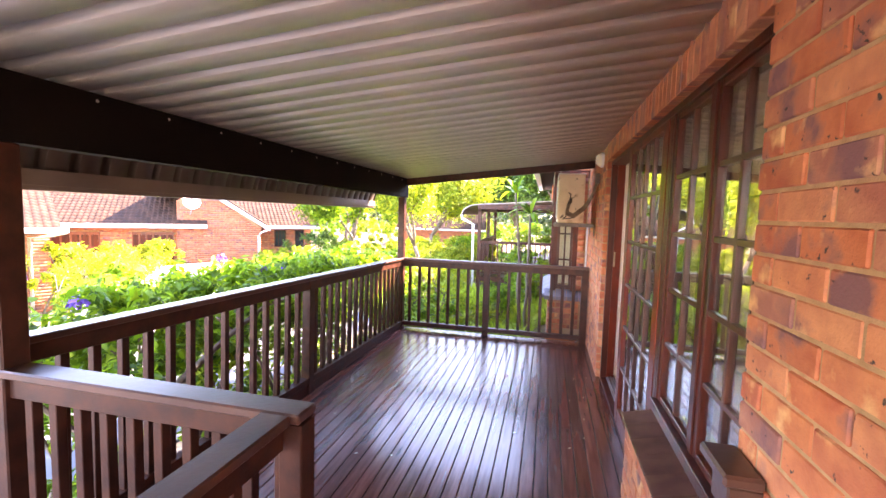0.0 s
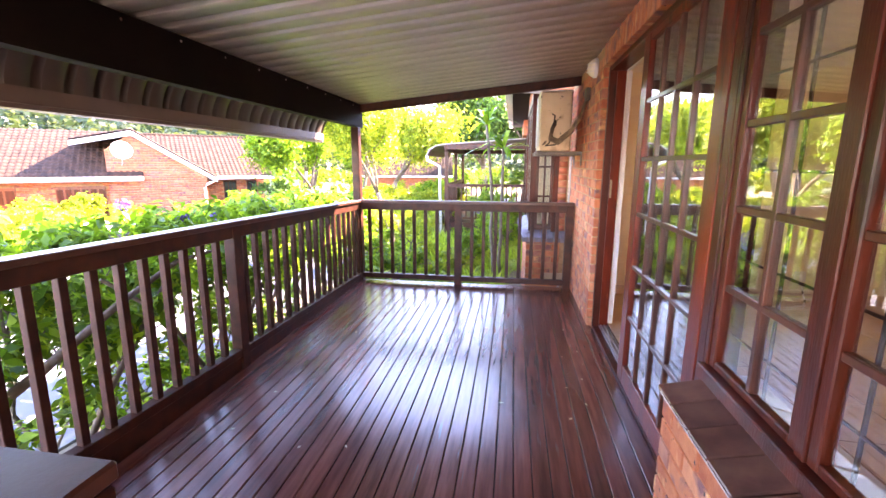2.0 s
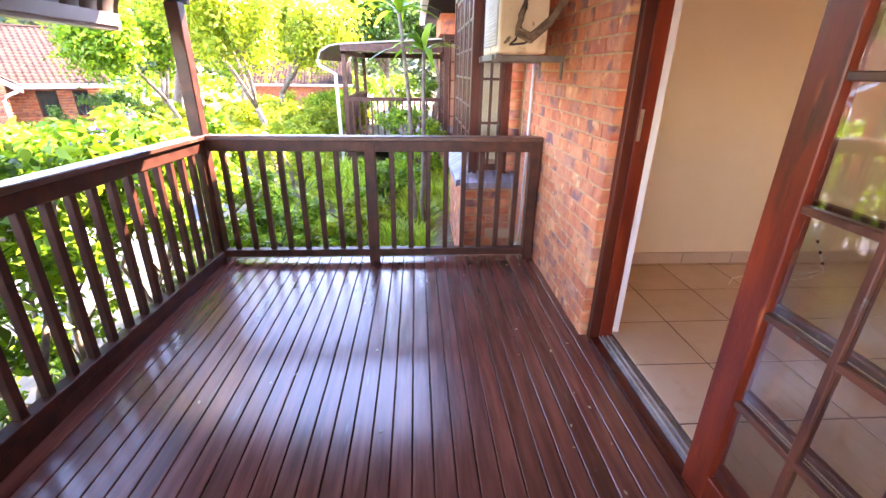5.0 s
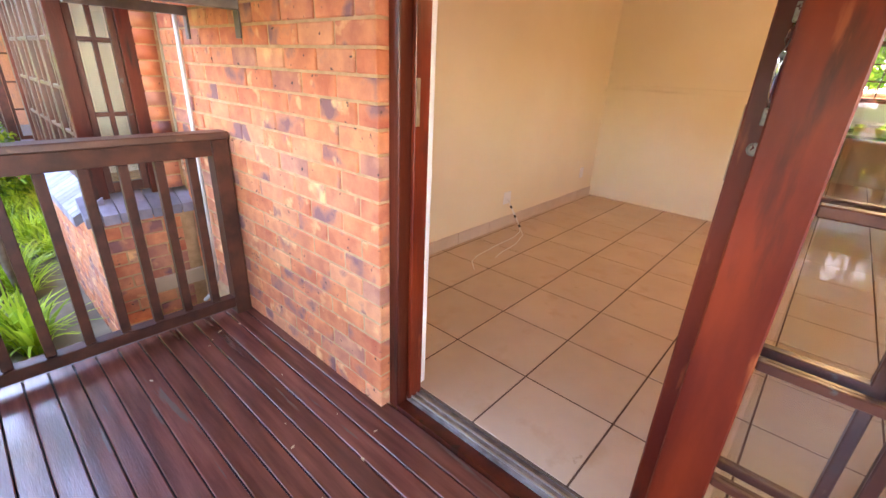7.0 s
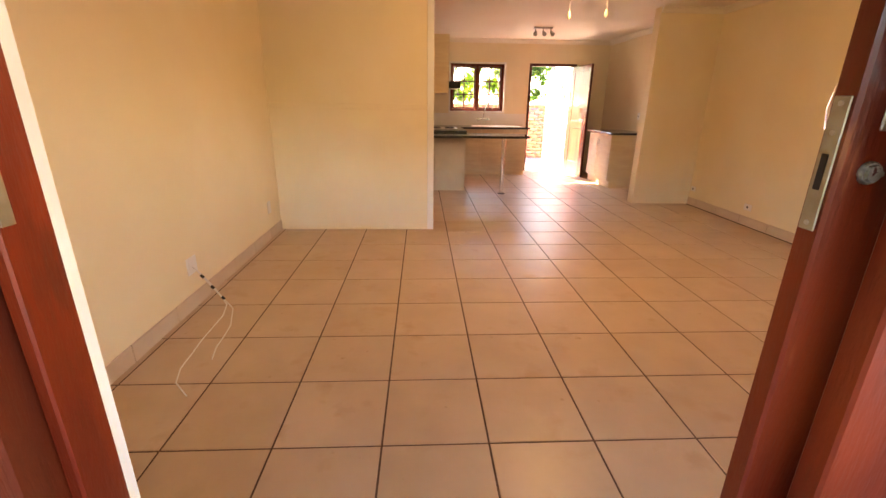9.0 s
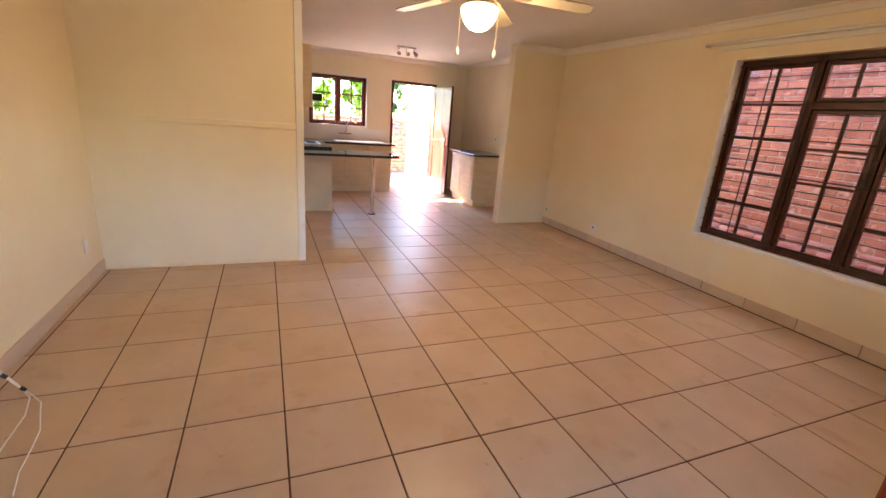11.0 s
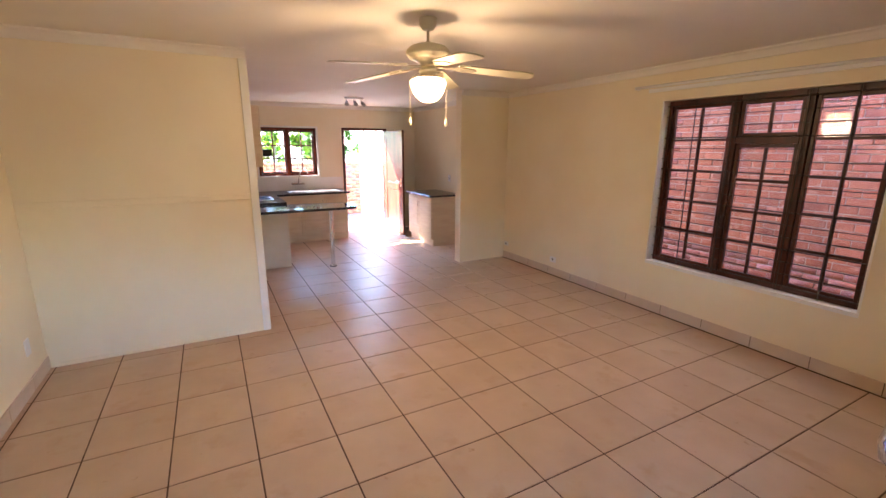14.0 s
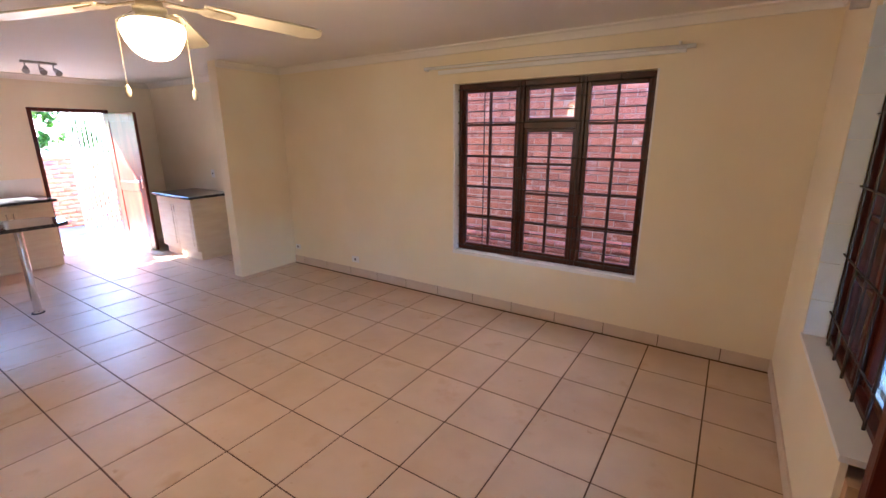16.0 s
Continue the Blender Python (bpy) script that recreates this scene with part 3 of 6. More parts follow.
# ---------- veranda rails ----------
def balustrade(name, label, x0, y0, x1, y1, posts, tops, balusters, mat=M_RAIL, group="veranda rails"):
    """A timber rail between two points with posts at given distances, and balusters at given distances."""
    L = math.hypot(x1 - x0, y1 - y0)
    ang = math.degrees(math.atan2(y1 - y0, x1 - x0))
    t = thing(name, label, "railing", (x0, y0, 0), group, ang)
    slab("handrail", M_RAILTOP, -0.0, L, -0.055, 0.055, 1.015, 1.05, parent=t, bev=0.006)
    slab("top_rail", mat, 0.0, L, -0.03, 0.03, 0.93, 1.014, parent=t, bev=0.004)
    slab("bottom_rail", mat, 0.0, L, -0.035, 0.035, 0.045, 0.105, parent=t, bev=0.004)
    bm = bmesh.new()
    box(bm, -0.02, 0.02, -0.02, 0.02, 0.106, 0.929, 0.003)
    me = finish(bm, "baluster", mat)
    for b in balusters:
        piece("baluster", me, t, pose(b, 0, 0))
    for p, h in zip(posts, tops):
        slab("post", mat, p - 0.043, p + 0.043, -0.043, 0.043, -0.12, h, parent=t, bev=0.005)
    return t


long_rail = balustrade("railing", "dark varnished timber veranda railing beside the garden hedge", -2.13, 2.16, -2.06, 6.98, [2.34 - 2.16 + 2.12], [1.013],
           [0.075 + 0.146 * k for k in range(33) if abs(0.075 + 0.146 * k - 2.30) > 0.08])
long_rail.matrix_basis = pose(-2.13, 2.16, 0.095, 0, 0, math.degrees(math.atan2(4.82, 0.07))) @ pose(0, 0, 0, 0, 1.12, 0)
slab("kickboard", M_RAIL, 0.0, 4.80, -0.02, 0.02, -0.12, 0.05, parent=long_rail)
balustrade("railing", "dark varnished timber railing across the end of the deck", -2.06, 6.98, 0.592, 6.98, [1.28, 2.607], [1.013, 1.013],
           [0.14 + 0.1455 * k for k in range(17) if abs(0.14 + 0.1455 * k - 1.28) > 0.06])
balustrade("railing", "dark varnished timber railing beside the steps", -2.06, 2.16, -0.72, 2.16, [1.30], [1.013], [0.12 + 0.125 * k for k in range(10)])
balustrade("railing", "heavy dark timber railing beside the steps", -0.80, 2.10, -0.80, -1.2, [3.2], [1.013], [0.2 + 0.14 * k for k in range(21)])
for y in (2.16, 6.98):
    bm = bmesh.new()
    box(bm, -2.112, -2.018, y - 0.05, y + 0.05, -0.6, 1.937, 0.006)
    lone("roof_post", bm, M_RAIL, "square dark timber post carrying the veranda beam", "post", group="roof posts")
bm = bmesh.new()
box(bm, 0.50, XO, 2.13, 2.32, 1.015, 1.05, 0.008)
box(bm, 0.515, XO, 2.14, 2.25, 0.93, 1.014, 0.005)
lone("rail_stub", bm, M_RAILTOP, "short worn timber rail end fixed to the brickwork", "railing")


# ---------- windows and doors ----------
def sash(parent, name, y0, y1, z0, z1, cols, rows, stile, bottom, top, depth, axis="y", mat=M_SASH, stile_mat=None, bar=0.024, pane_name="pane"):
    """A glazed sash in the plane across x (axis y) or across y (axis x), centred on 0 depth."""
    def put(bm, a0, a1, b0, b1, d0, d1, bev=0.0):
        if axis == "y":
            box(bm, d0, d1, a0, a1, b0, b1, bev)
        else:
            box(bm, a0, a1, d0, d1, b0, b1, bev)
    s = new(name)
    s.parent = parent
    h = depth / 2
    bm = bmesh.new()
    put(bm, y0, y0 + stile, z0, z1, -h, h, 0.004)
    put(bm, y1 - stile, y1, z0, z1, -h, h, 0.004)
    put(bm, y0 + stile, y1 - stile, z0, z0 + bottom, -h + 0.001, h - 0.001, 0.004)
    put(bm, y0 + stile, y1 - stile, z1 - top, z1, -h + 0.001, h - 0.001, 0.004)
    part("sash_frame", bm, stile_mat or mat, s)
    a0, a1, b0, b1 = y0 + stile, y1 - stile, z0 + bottom, z1 - top
    bm = bmesh.new()
    for c in range(1, cols):
        a = a0 + (a1 - a0) * c / cols
        put(bm, a - bar / 2, a + bar / 2, b0, b1, -h * 0.75, h * 0.75, 0.003)
    for r in range(1, rows):
        b = b0 + (b1 - b0) * r / rows
        put(bm, a0, a1, b - bar / 2, b + bar / 2, -h * 0.72, h * 0.72, 0.003)
    if cols > 1 or rows > 1:
        part("glazing_bar", bm, mat, s)
    bm = bmesh.new()
    put(bm, (a0 - a1) / 2 / cols + bar / 2, (a1 - a0) / 2 / cols - bar / 2, (b0 - b1) / 2 / rows + bar / 2, (b1 - b0) / 2 / rows - bar / 2, -0.002, 0.002)
    me = finish(bm, pane_name, M_GLASS)
    for c in range(cols):
        for r in range(rows):
            a, b = a0 + (a1 - a0) * (c + 0.5) / cols, b0 + (b1 - b0) * (r + 0.5) / rows
            ob = piece(pane_name, me, s, pose(0, a, b) if axis == "y" else pose(a, 0, b))
            ob.visible_shadow = False
    return s


OUTER_LEAF = 4.70
door = new("door_1")
tagged(door, "open glazed timber sliding door in a dark red frame", "door", kind="structure")
slab("frame_jamb", M_JAMB, 0.645, 0.775, D1 - 0.055, D1 - 0.003, 0.0, HEAD - 0.004, parent=door, bev=0.004)
slab("frame_stop", M_REDWOOD, 0.70, 0.772, D1 - 0.075, D1 - 0.056, 0.03, HEAD - 0.047, parent=door, bev=0.003)
slab("frame_head", M_JAMB, 0.645, 0.775, W0 + 0.003, D1 - 0.056, HEAD - 0.046, HEAD - 0.004, parent=door, bev=0.004)
slab("frame_mullion", M_JAMB, 0.645, 0.775, W1, W1 + 0.06, 0.0, HEAD - 0.047, parent=door, bev=0.004)
slab("sill_board", M_JAMB, 0.645, 0.70, W1 + 0.061, D1 - 0.056, -0.02, 0.02, parent=door)
slab("track", M_TRACK, 0.701, 0.775, W1 + 0.061, D1 - 0.056, -0.02, 0.036, parent=door)
slab("track_rail", M_STEEL, 0.712, 0.718, W1 + 0.061, D1 - 0.056, 0.036, 0.045, parent=door)
slab("track_rail", M_STEEL, 0.742, 0.748, W1 + 0.061, D1 - 0.056, 0.036, 0.045, parent=door)
slab("strike_plate", M_BRASS, 0.703, 0.720, D1 - 0.0785, D1 - 0.0762, 1.21, 1.365, parent=door)
outer_leaf = sash(door, "fixed_leaf", W1 + 0.066, OUTER_LEAF, 0.03, HEAD - 0.047, 4, 6, 0.118, 0.135, 0.045, 0.040, mat=M_SASH, stile_mat=M_REDWOOD)
outer_leaf.location.x = 0.662
inner_leaf = sash(door, "sliding_leaf", W1 + 0.12, 4.745, 0.048, HEAD - 0.05, 4, 6, 0.118, 0.125, 0.045, 0.036, mat=M_SASH, stile_mat=M_REDWOOD)
inner_leaf.location.x = 0.722
bm = bmesh.new()
box(bm, 0.711, 0.733, 4.7452, 4.748, 1.203, 1.358, 0.001)
part("lock_plate", bm, M_BRASS, door)
bm = bmesh.new()
box(bm, 0.718, 0.727, 4.7481, 4.7486, 1.252, 1.294)
part("latch_slot", bm, M_BLACK, door)
bm = bmesh.new()
tube(bm, [(0.741, 4.695, 1.288), (0.757, 4.695, 1.290), (0.772, 4.695, 1.300), (0.783, 4.695, 1.320), (0.787, 4.695, 1.345), (0.783, 4.695, 1.370), (0.772, 4.695, 1.388), (0.757, 4.695, 1.398), (0.741, 4.695, 1.400)], 0.0060, 12)
part("door_handle", bm, M_CHROME, door, "curved chrome pull handle", smooth=True)
for z in (1.212, 1.318, 1.350):
    bm = bmesh.new()
    lathe(bm, [(0, 0), (0.0035, 0), (0.003, 0.0012), (0, 0.0014)], 8)
    ob = part("screw", bm, M_STEEL, door)
    ob.matrix_basis = pose(0.722, 4.748, z, -90, 0, 0)
pull = new("outer_handle")
pull.parent = door
bm = bmesh.new()
tube(bm, [(0.7035, 4.7065, 1.360), (0.692, 4.7065, 1.366), (0.676, 4.7065, 1.385), (0.666, 4.7065, 1.410), (0.663, 4.7065, 1.428), (0.666, 4.7065, 1.446), (0.676, 4.7065, 1.471), (0.692, 4.7065, 1.490), (0.7035, 4.7065, 1.496)], 0.0062, 10)
part("grip", bm, M_CHROME, pull, "chrome grip", smooth=True)
for z in (1.338, 1.518):
    bm = bmesh.new()
    box(bm, 0.7000, 0.7038, 4.700, 4.714, z - 0.017, z + 0.017, 0.0015)
    for q in (-0.009, 0.009):
        tube(bm, [(0.7000, 4.7065, z + q), (0.6985, 4.7065, z + q)], 0.0028, 8)
    part("foot_plate", bm, M_WORNPLATE, pull)
bm = bmesh.new()
lathe(bm, [(0, -0.006), (0.009, -0.006), (0.0105, -0.003), (0.012, -0.003), (0.0135, 0.0), (0.0135, 0.003), (0, 0.003)], 14)
box(bm, -0.0025, 0.0025, -0.009, 0.009, -0.0075, -0.0061)
ob = part("lock_rosette", bm, M_WORNPLATE, door)
ob.matrix_basis = pose(0.7005, 4.710, 1.275, 0, 90, 0)

win = new("window_1")
tagged(win, "two-light small-paned timber window beside the sliding door", "window", kind="structure")
for y0, y1 in ((W0 + 0.003, W0 + 0.035), (W1 - 0.030, W1 - 0.001)):
    slab("window_frame", M_JAMB, 0.645, 0.72, y0, y1, WSILL + 0.03, HEAD - 0.047, parent=win, bev=0.004)
slab("window_frame", M_JAMB, 0.62, 0.724, W0 + 0.003, W1 - 0.001, WSILL - 0.03, WSILL + 0.03, parent=win, bev=0.004)
slab("mullion", M_JAMB, 0.645, 0.72, 2.845, 2.885, WSILL + 0.031, HEAD - 0.048, parent=win, bev=0.004)
a = sash(win, "casement", W0 + 0.036, 2.844, WSILL + 0.032, HEAD - 0.049, 2, 5, 0.04, 0.03, 0.035, 0.04, mat=M_SASH, stile_mat=M_JAMB)
a.location.x = 0.672
a = sash(win, "casement", 2.886, W1 - 0.031, WSILL + 0.032, HEAD - 0.049, 2, 5, 0.04, 0.03, 0.035, 0.04, mat=M_SASH, stile_mat=M_JAMB)
a.location.x = 0.672
bars = thing("burglar_guard", "thin black steel burglar bars behind the window", "burglar bars")
for z in (0.85, 1.15, 1.48, 1.80, 2.05):
    bm = bmesh.new()
    tube(bm, [(0.735, W0 + 0.02, z), (0.735, W1 - 0.01, z)], 0.005, 6)
    part("bar", bm, M_IRON, bars)
for y in (2.45, 2.62, 2.80, 3.0, 3.2):
    bm = bmesh.new()
    tube(bm, [(0.735, y, WSILL + 0.006), (0.735, y, HEAD - 0.065)], 0.006, 6)
    part("bar", bm, M_IRON, bars)

# outer sill: row of brown quarry tiles sloping outwards
sill = new("outer_sill")
tagged(sill, "sloping sill of brown glazed quarry tiles", "window sill", kind="structure")
bm = bmesh.new()
box(bm, -0.178, 0.0, -0.072, 0.072, -0.016, 0.0, 0.004)
TILE_SILL = finish(bm, "sill_tile", M_SILLTILE)
for k in range(7):
    piece("sill_tile", TILE_SILL, sill, pose(0.638, W1 - 0.052 - 0.075 - 0.151 * k, 0.684, 0, -13, 0))
bm = bmesh.new()
prism(bm, [(0.478, 0.61), (0.478, 0.624), (0.64, 0.662), (0.64, 0.61)], "y", W0, W1 - 0.056)
part("sill_bed", bm, M_PALEMORTAR, sill)
slab("sill_brick_base", M_BRICKS, 0.50, XO + 0.01, W0, W1 - 0.062, -0.05, 0.6095, parent=sill)

sw = new("window_2")
tagged(sw, "three-light small-paned dark timber window with burglar bars", "window", kind="structure")
FY = 1.36
for x0, x1 in ((SX0 + 0.015, SX0 + 0.05), (SX1 - 0.05, SX1 - 0.015), (2.31, 2.37), (2.84, 2.90)):
    slab("window_frame", M_DARKFRAME, x0, x1, FY - 0.035, FY + 0.035, SZ0 + 0.013, SZ1, parent=sw, bev=0.004)
for x0, x1 in ((SX0 + 0.051, 2.309), (2.371, 2.839), (2.901, SX1 - 0.051)):
    slab("window_frame", M_DARKFRAME, x0, x1, FY - 0.034, FY + 0.034, SZ0 + 0.013, SZ0 + 0.05, parent=sw, bev=0.004)
    slab("window_frame", M_DARKFRAME, x0, x1, FY - 0.034, FY + 0.034, SZ1 - 0.05, SZ1, parent=sw, bev=0.004)
slab("transom", M_DARKFRAME, 2.371, 2.839, FY - 0.034, FY + 0.034, 1.765, 1.825, parent=sw, bev=0.004)
for x0, x1, z0, z1, r in ((SX0 + 0.052, 2.308, SZ0 + 0.051, SZ1 - 0.051, 5), (2.902, SX1 - 0.052, SZ0 + 0.051, SZ1 - 0.051, 5), (2.372, 2.838, SZ0 + 0.051, 1.764, 4), (2.372, 2.838, 1.826, SZ1 - 0.051, 1)):
    a = sash(sw, "casement", x0, x1, z0, z1, 2, r, 0.03, 0.03, 0.03, 0.036, axis="x", mat=M_DARKFRAME, bar=0.022)
    a.location.y = FY
bars = thing("burglar_guard", "thin black steel burglar bars inside the window", "burglar bars")
for k in range(6):
    z = SZ0 + 0.06 + k * 0.2985
    bm = bmesh.new()
    tube(bm, [(SX0 + 0.015, FY + 0.05, z), (SX1 - 0.015, FY + 0.05, z)], 0.006, 6)
    part("bar", bm, M_IRON, bars)
for k in range(15):
    if k % 3 == 0:
        continue
    z = SZ0 + 0.06 + k * 0.0995
    bm = bmesh.new()
    tube(bm, [(SX0 + 0.015, FY + 0.05, z), (SX1 - 0.015, FY + 0.05, z)], 0.0042, 6)
    part("bar", bm, M_IRON, bars)
for x in (2.05, 2.34, 2.87, 3.22):
    bm = bmesh.new()
    tube(bm, [(x, FY + 0.055, SZ0 + 0.014), (x, FY + 0.055, SZ1 - 0.002)], 0.0045, 6)
    part("bar", bm, M_IRON, bars)

kw = new("window_3")
tagged(kw, "small-paned timber kitchen window over the sink", "window", kind="structure")
KX = XB + 0.09
for y0, y1 in ((KW0, KW0 + 0.05), (KW1 - 0.05, KW1), (4.11, 4.17)):
    slab("window_frame", M_REDWOOD, KX - 0.035, KX + 0.035, y0, y1, KZ0 + 0.006, KZ1, parent=kw, bev=0.004)
for y0, y1 in ((KW0 + 0.051, 4.109), (4.171, KW1 - 0.051)):
    slab("window_frame", M_REDWOOD, KX - 0.034, KX + 0.034, y0, y1, KZ0 + 0.006, KZ0 + 0.05, parent=kw, bev=0.004)
    slab("window_frame", M_REDWOOD, KX - 0.034, KX + 0.034, y0, y1, KZ1 - 0.05, KZ1, parent=kw, bev=0.004)
    a = sash(kw, "casement", y0 + 0.001, y1 - 0.001, KZ0 + 0.051, KZ1 - 0.051, 2, 3, 0.025, 0.025, 0.025, 0.036, mat=M_SASH, bar=0.022)
    a.location.x = KX

kd = new("door_2")
tagged(kd, "dark red panelled kitchen door standing open inwards", "door", kind="structure")
slab("door_frame", M_JAMB, XB - 0.004, XB + 0.1, KD0, KD0 + 0.05, 0, KDH, parent=kd, bev=0.004)
slab("door_frame", M_JAMB, XB - 0.004, XB + 0.1, KD1 - 0.05, KD1, 0, KDH, parent=kd, bev=0.004)
slab("door_frame", M_JAMB, XB - 0.004, XB + 0.1, KD0 + 0.051, KD1 - 0.051, KDH - 0.05, KDH, parent=kd, bev=0.004)
leaf = new("door_leaf")
leaf.parent = kd
leaf.matrix_basis = pose(XB - 0.01, KD0 + 0.05, 0, 0, 0, 3)
slab("leaf_core", M_DOORWOOD, -0.84, 0, -0.012, 0.012, FL + 0.01, KDH - 0.055, parent=leaf)
bm = bmesh.new()
for a, b, c, d in ((-0.84, -0.72, 0.06, 2.035), (-0.12, 0, 0.06, 2.035), (-0.72, -0.12, 0.06, 0.30), (-0.72, -0.12, 0.92, 1.06), (-0.72, -0.12, 1.92, 2.035)):
    box(bm, a, b, -0.021, 0.021, c, d, 0.004)
part("leaf_rails", bm, M_DOORWOOD, leaf)
bm = bmesh.new()
box(bm, -0.80, -0.755, 0.022, 0.026, 0.98, 1.16, 0.001)
tube(bm, [(-0.78, 0.026, 1.09), (-0.78, 0.06, 1.09), (-0.66, 0.062, 1.09)], 0.008, 8)
part("door_handle", bm, M_CHROME, leaf, "steel lever handle")
gate = thing("security_gate", "white steel security gate standing outside the kitchen door", "gate", (XB + 0.52, KD0 - 0.07, 0), rz=32.5)
for z in (0.08, 0.95, 1.98):
    slab("rail", M_WHITE, 0, 0.60, -0.012, 0.012, z, z + 0.04, parent=gate)
bm = bmesh.new()
box(bm, -0.014, 0.014, -0.004, 0.004, 0.12, 1.979)
GB = finish(bm, "gate_bar", M_WHITE)
for k in range(9):
    piece("gate_bar", GB, gate, pose(0.014 + k * 0.0715, 0, 0))

# ---------- kitchen ----------
CT = 0.935


def cabinet(name, label, x0, x1, y0, y1, face, doors=2, top=CT - 0.035):
    """Base unit with toe kick and panelled doors on one face ('-x' or '+y')."""
    t = thing(name, label, "kitchen cabinet")
    if face == "-x":
        slab("body", M_CAB, x0 + 0.02, x1, y0, y1, FL + 0.12, top, parent=t)
        slab("plinth", M_CAB, x0 + 0.05, x1, y0, y1, FL, FL + 0.119, parent=t)
        w = (y1 - y0) / doors
        for k in range(doors):
            a, b = y0 + k * w + 0.002, y0 + (k + 1) * w - 0.002
            d = slab("door", M_CAB, x0 + 0.002, x0 + 0.019, a, b, FL + 0.125, top - 0.005, parent=t, bev=0.003)
            slab("panel", M_CAB, x0 - 0.004, x0 + 0.0015, a + 0.06, b - 0.06, FL + 0.19, top - 0.07, parent=d, bev=0.002)
            h = b - 0.03 if k % 2 == 0 else a + 0.03
            slab("handle", M_CHROME, x0 - 0.02, x0 - 0.012, h - 0.005, h + 0.005, top - 0.2, top - 0.1, parent=d, bev=0.002)
    else:
        slab("body", M_CAB, x0, x1, y0, y1 - 0.02, FL + 0.12, top, parent=t)
        slab("plinth", M_CAB, x0, x1, y0, y1 - 0.05, FL, FL + 0.119, parent=t)
        w = (x1 - x0) / doors
        for k in range(doors):
            a, b = x0 + k * w + 0.002, x0 + (k + 1) * w - 0.002
            d = slab("door", M_CAB, a, b, y1 - 0.019, y1 - 0.002, FL + 0.125, top - 0.005, parent=t, bev=0.003)
            slab("panel", M_CAB, a + 0.06, b - 0.06, y1 - 0.0015, y1 + 0.004, FL + 0.19, top - 0.07, parent=d, bev=0.002)
            h = b - 0.03 if k % 2 == 0 else a + 0.03
            slab("handle", M_CHROME, h - 0.005, h + 0.005, y1 + 0.012, y1 + 0.02, top - 0.2, top - 0.1, parent=d, bev=0.002)
    return t


cabinet("base_cabinet", "maple-effect base cabinet beside the open kitchen door", 7.17, 8.10, 1.61, 2.20, "+y", 2)
slab("worktop", M_GRANITE, 7.13, 8.14, 1.605, 2.24, CT - 0.034, CT, bev=0.006)
tagged(bpy.data.objects["worktop"], "black speckled granite worktop on a maple cabinet", "worktop")
cabinet("base_cabinet", "maple-effect base cabinets under the sink", 8.53, XB, 3.25, 4.52, "-x", 3)
cabinet("base_cabinet", "maple-effect base cabinet under the hob", 6.98, 8.52, 4.60, 5.19, "-x", 1)
ob = slab("end_panel", M_PANEL, 6.94, 6.975, 4.55, 5.19, FL, CT - 0.036)
tagged(ob, "pale painted end panel under the breakfast bar", "panel")
bm = bmesh.new()
prism(bm, [(8.50, 3.20), (XB, 3.20), (XB, 5.19), (7.30, 5.19), (7.30, 4.50), (8.42, 4.50)], "z", CT - 0.034, CT)
lone("worktop", bm, M_GRANITE, "black speckled granite kitchen worktop in an L shape", "worktop")
bm = bmesh.new()
prism(bm, [(6.60, 5.05), (6.60, 3.74), (6.66, 3.64), (7.00, 3.58), (7.16, 3.70), (7.28, 4.40), (7.28, 5.19), (6.94, 5.19), (6.94, 5.05)], "z", 0.871, 0.905)
bar_t = thing("breakfast_bar", "black granite breakfast bar on a round chrome leg", "breakfast bar")
part("bar_top", bm, M_GRANITE, bar_t)
bm = bmesh.new()
lathe(bm, [(0, 0), (0.04, 0), (0.04, 0.008), (0.034, 0.02), (0.031, 0.03), (0.031, 0.80), (0.04, 0.81), (0.04, 0.82), (0, 0.82)], 20, (6.70, 4.01, FL))
part("leg", bm, M_CHROME, bar_t, "round chrome leg")
bm = bmesh.new()
lathe(bm, [(0, 0), (0.052, 0), (0.052, 0.006), (0.044, 0.012), (0.0415, 0.012), (0.0415, 0.004), (0, 0.004)], 20, (6.70, 4.01, FL))
part("leg_foot", bm, M_BLACK, bar_t, "black rubber foot ring")
sink = thing("sink", "stainless steel inset sink in the granite worktop", "sink")
bm = bmesh.new()
box(bm, 8.60, 9.02, 3.35, 4.25, CT, CT + 0.006, 0.002)
part("rim", bm, M_STEEL, sink)
slab("bowl", M_GREYMETAL, 8.66, 8.96, 3.86, 4.18, CT + 0.0065, CT + 0.009, parent=sink)
slab("drainer", M_STEEL, 8.66, 8.96, 3.40, 3.80, CT + 0.0065, CT + 0.010, parent=sink)
tap = thing("tap", "chrome swan-neck wall mixer tap over the sink", "tap")
bm = bmesh.new()
tube(bm, [(XB - 0.06, 4.02, 1.06), (XB - 0.10, 4.02, 1.06), (XB - 0.10, 4.00, 1.18), (XB - 0.12, 3.97, 1.29), (XB - 0.15, 3.93, 1.33), (XB - 0.18, 3.88, 1.31), (XB - 0.20, 3.85, 1.25)], 0.010, 8)
part("spout", bm, M_CHROME, tap, smooth=True)
bm = bmesh.new()
box(bm, XB - 0.08, XB - 0.045, 3.92, 4.12, 1.045, 1.075, 0.006)
for y in (3.92, 4.12):
    tube(bm, [(XB - 0.001, y, 1.06), (XB - 0.10, y, 1.06)], 0.018, 10)
part("mixer_body", bm, M_CHROME, tap)
hob = thing("hob", "black electric hob set in the worktop", "hob")
slab("hob_plate", M_STEEL, 7.62, 8.14, 4.62, 5.10, CT, CT + 0.012, parent=hob, bev=0.003)
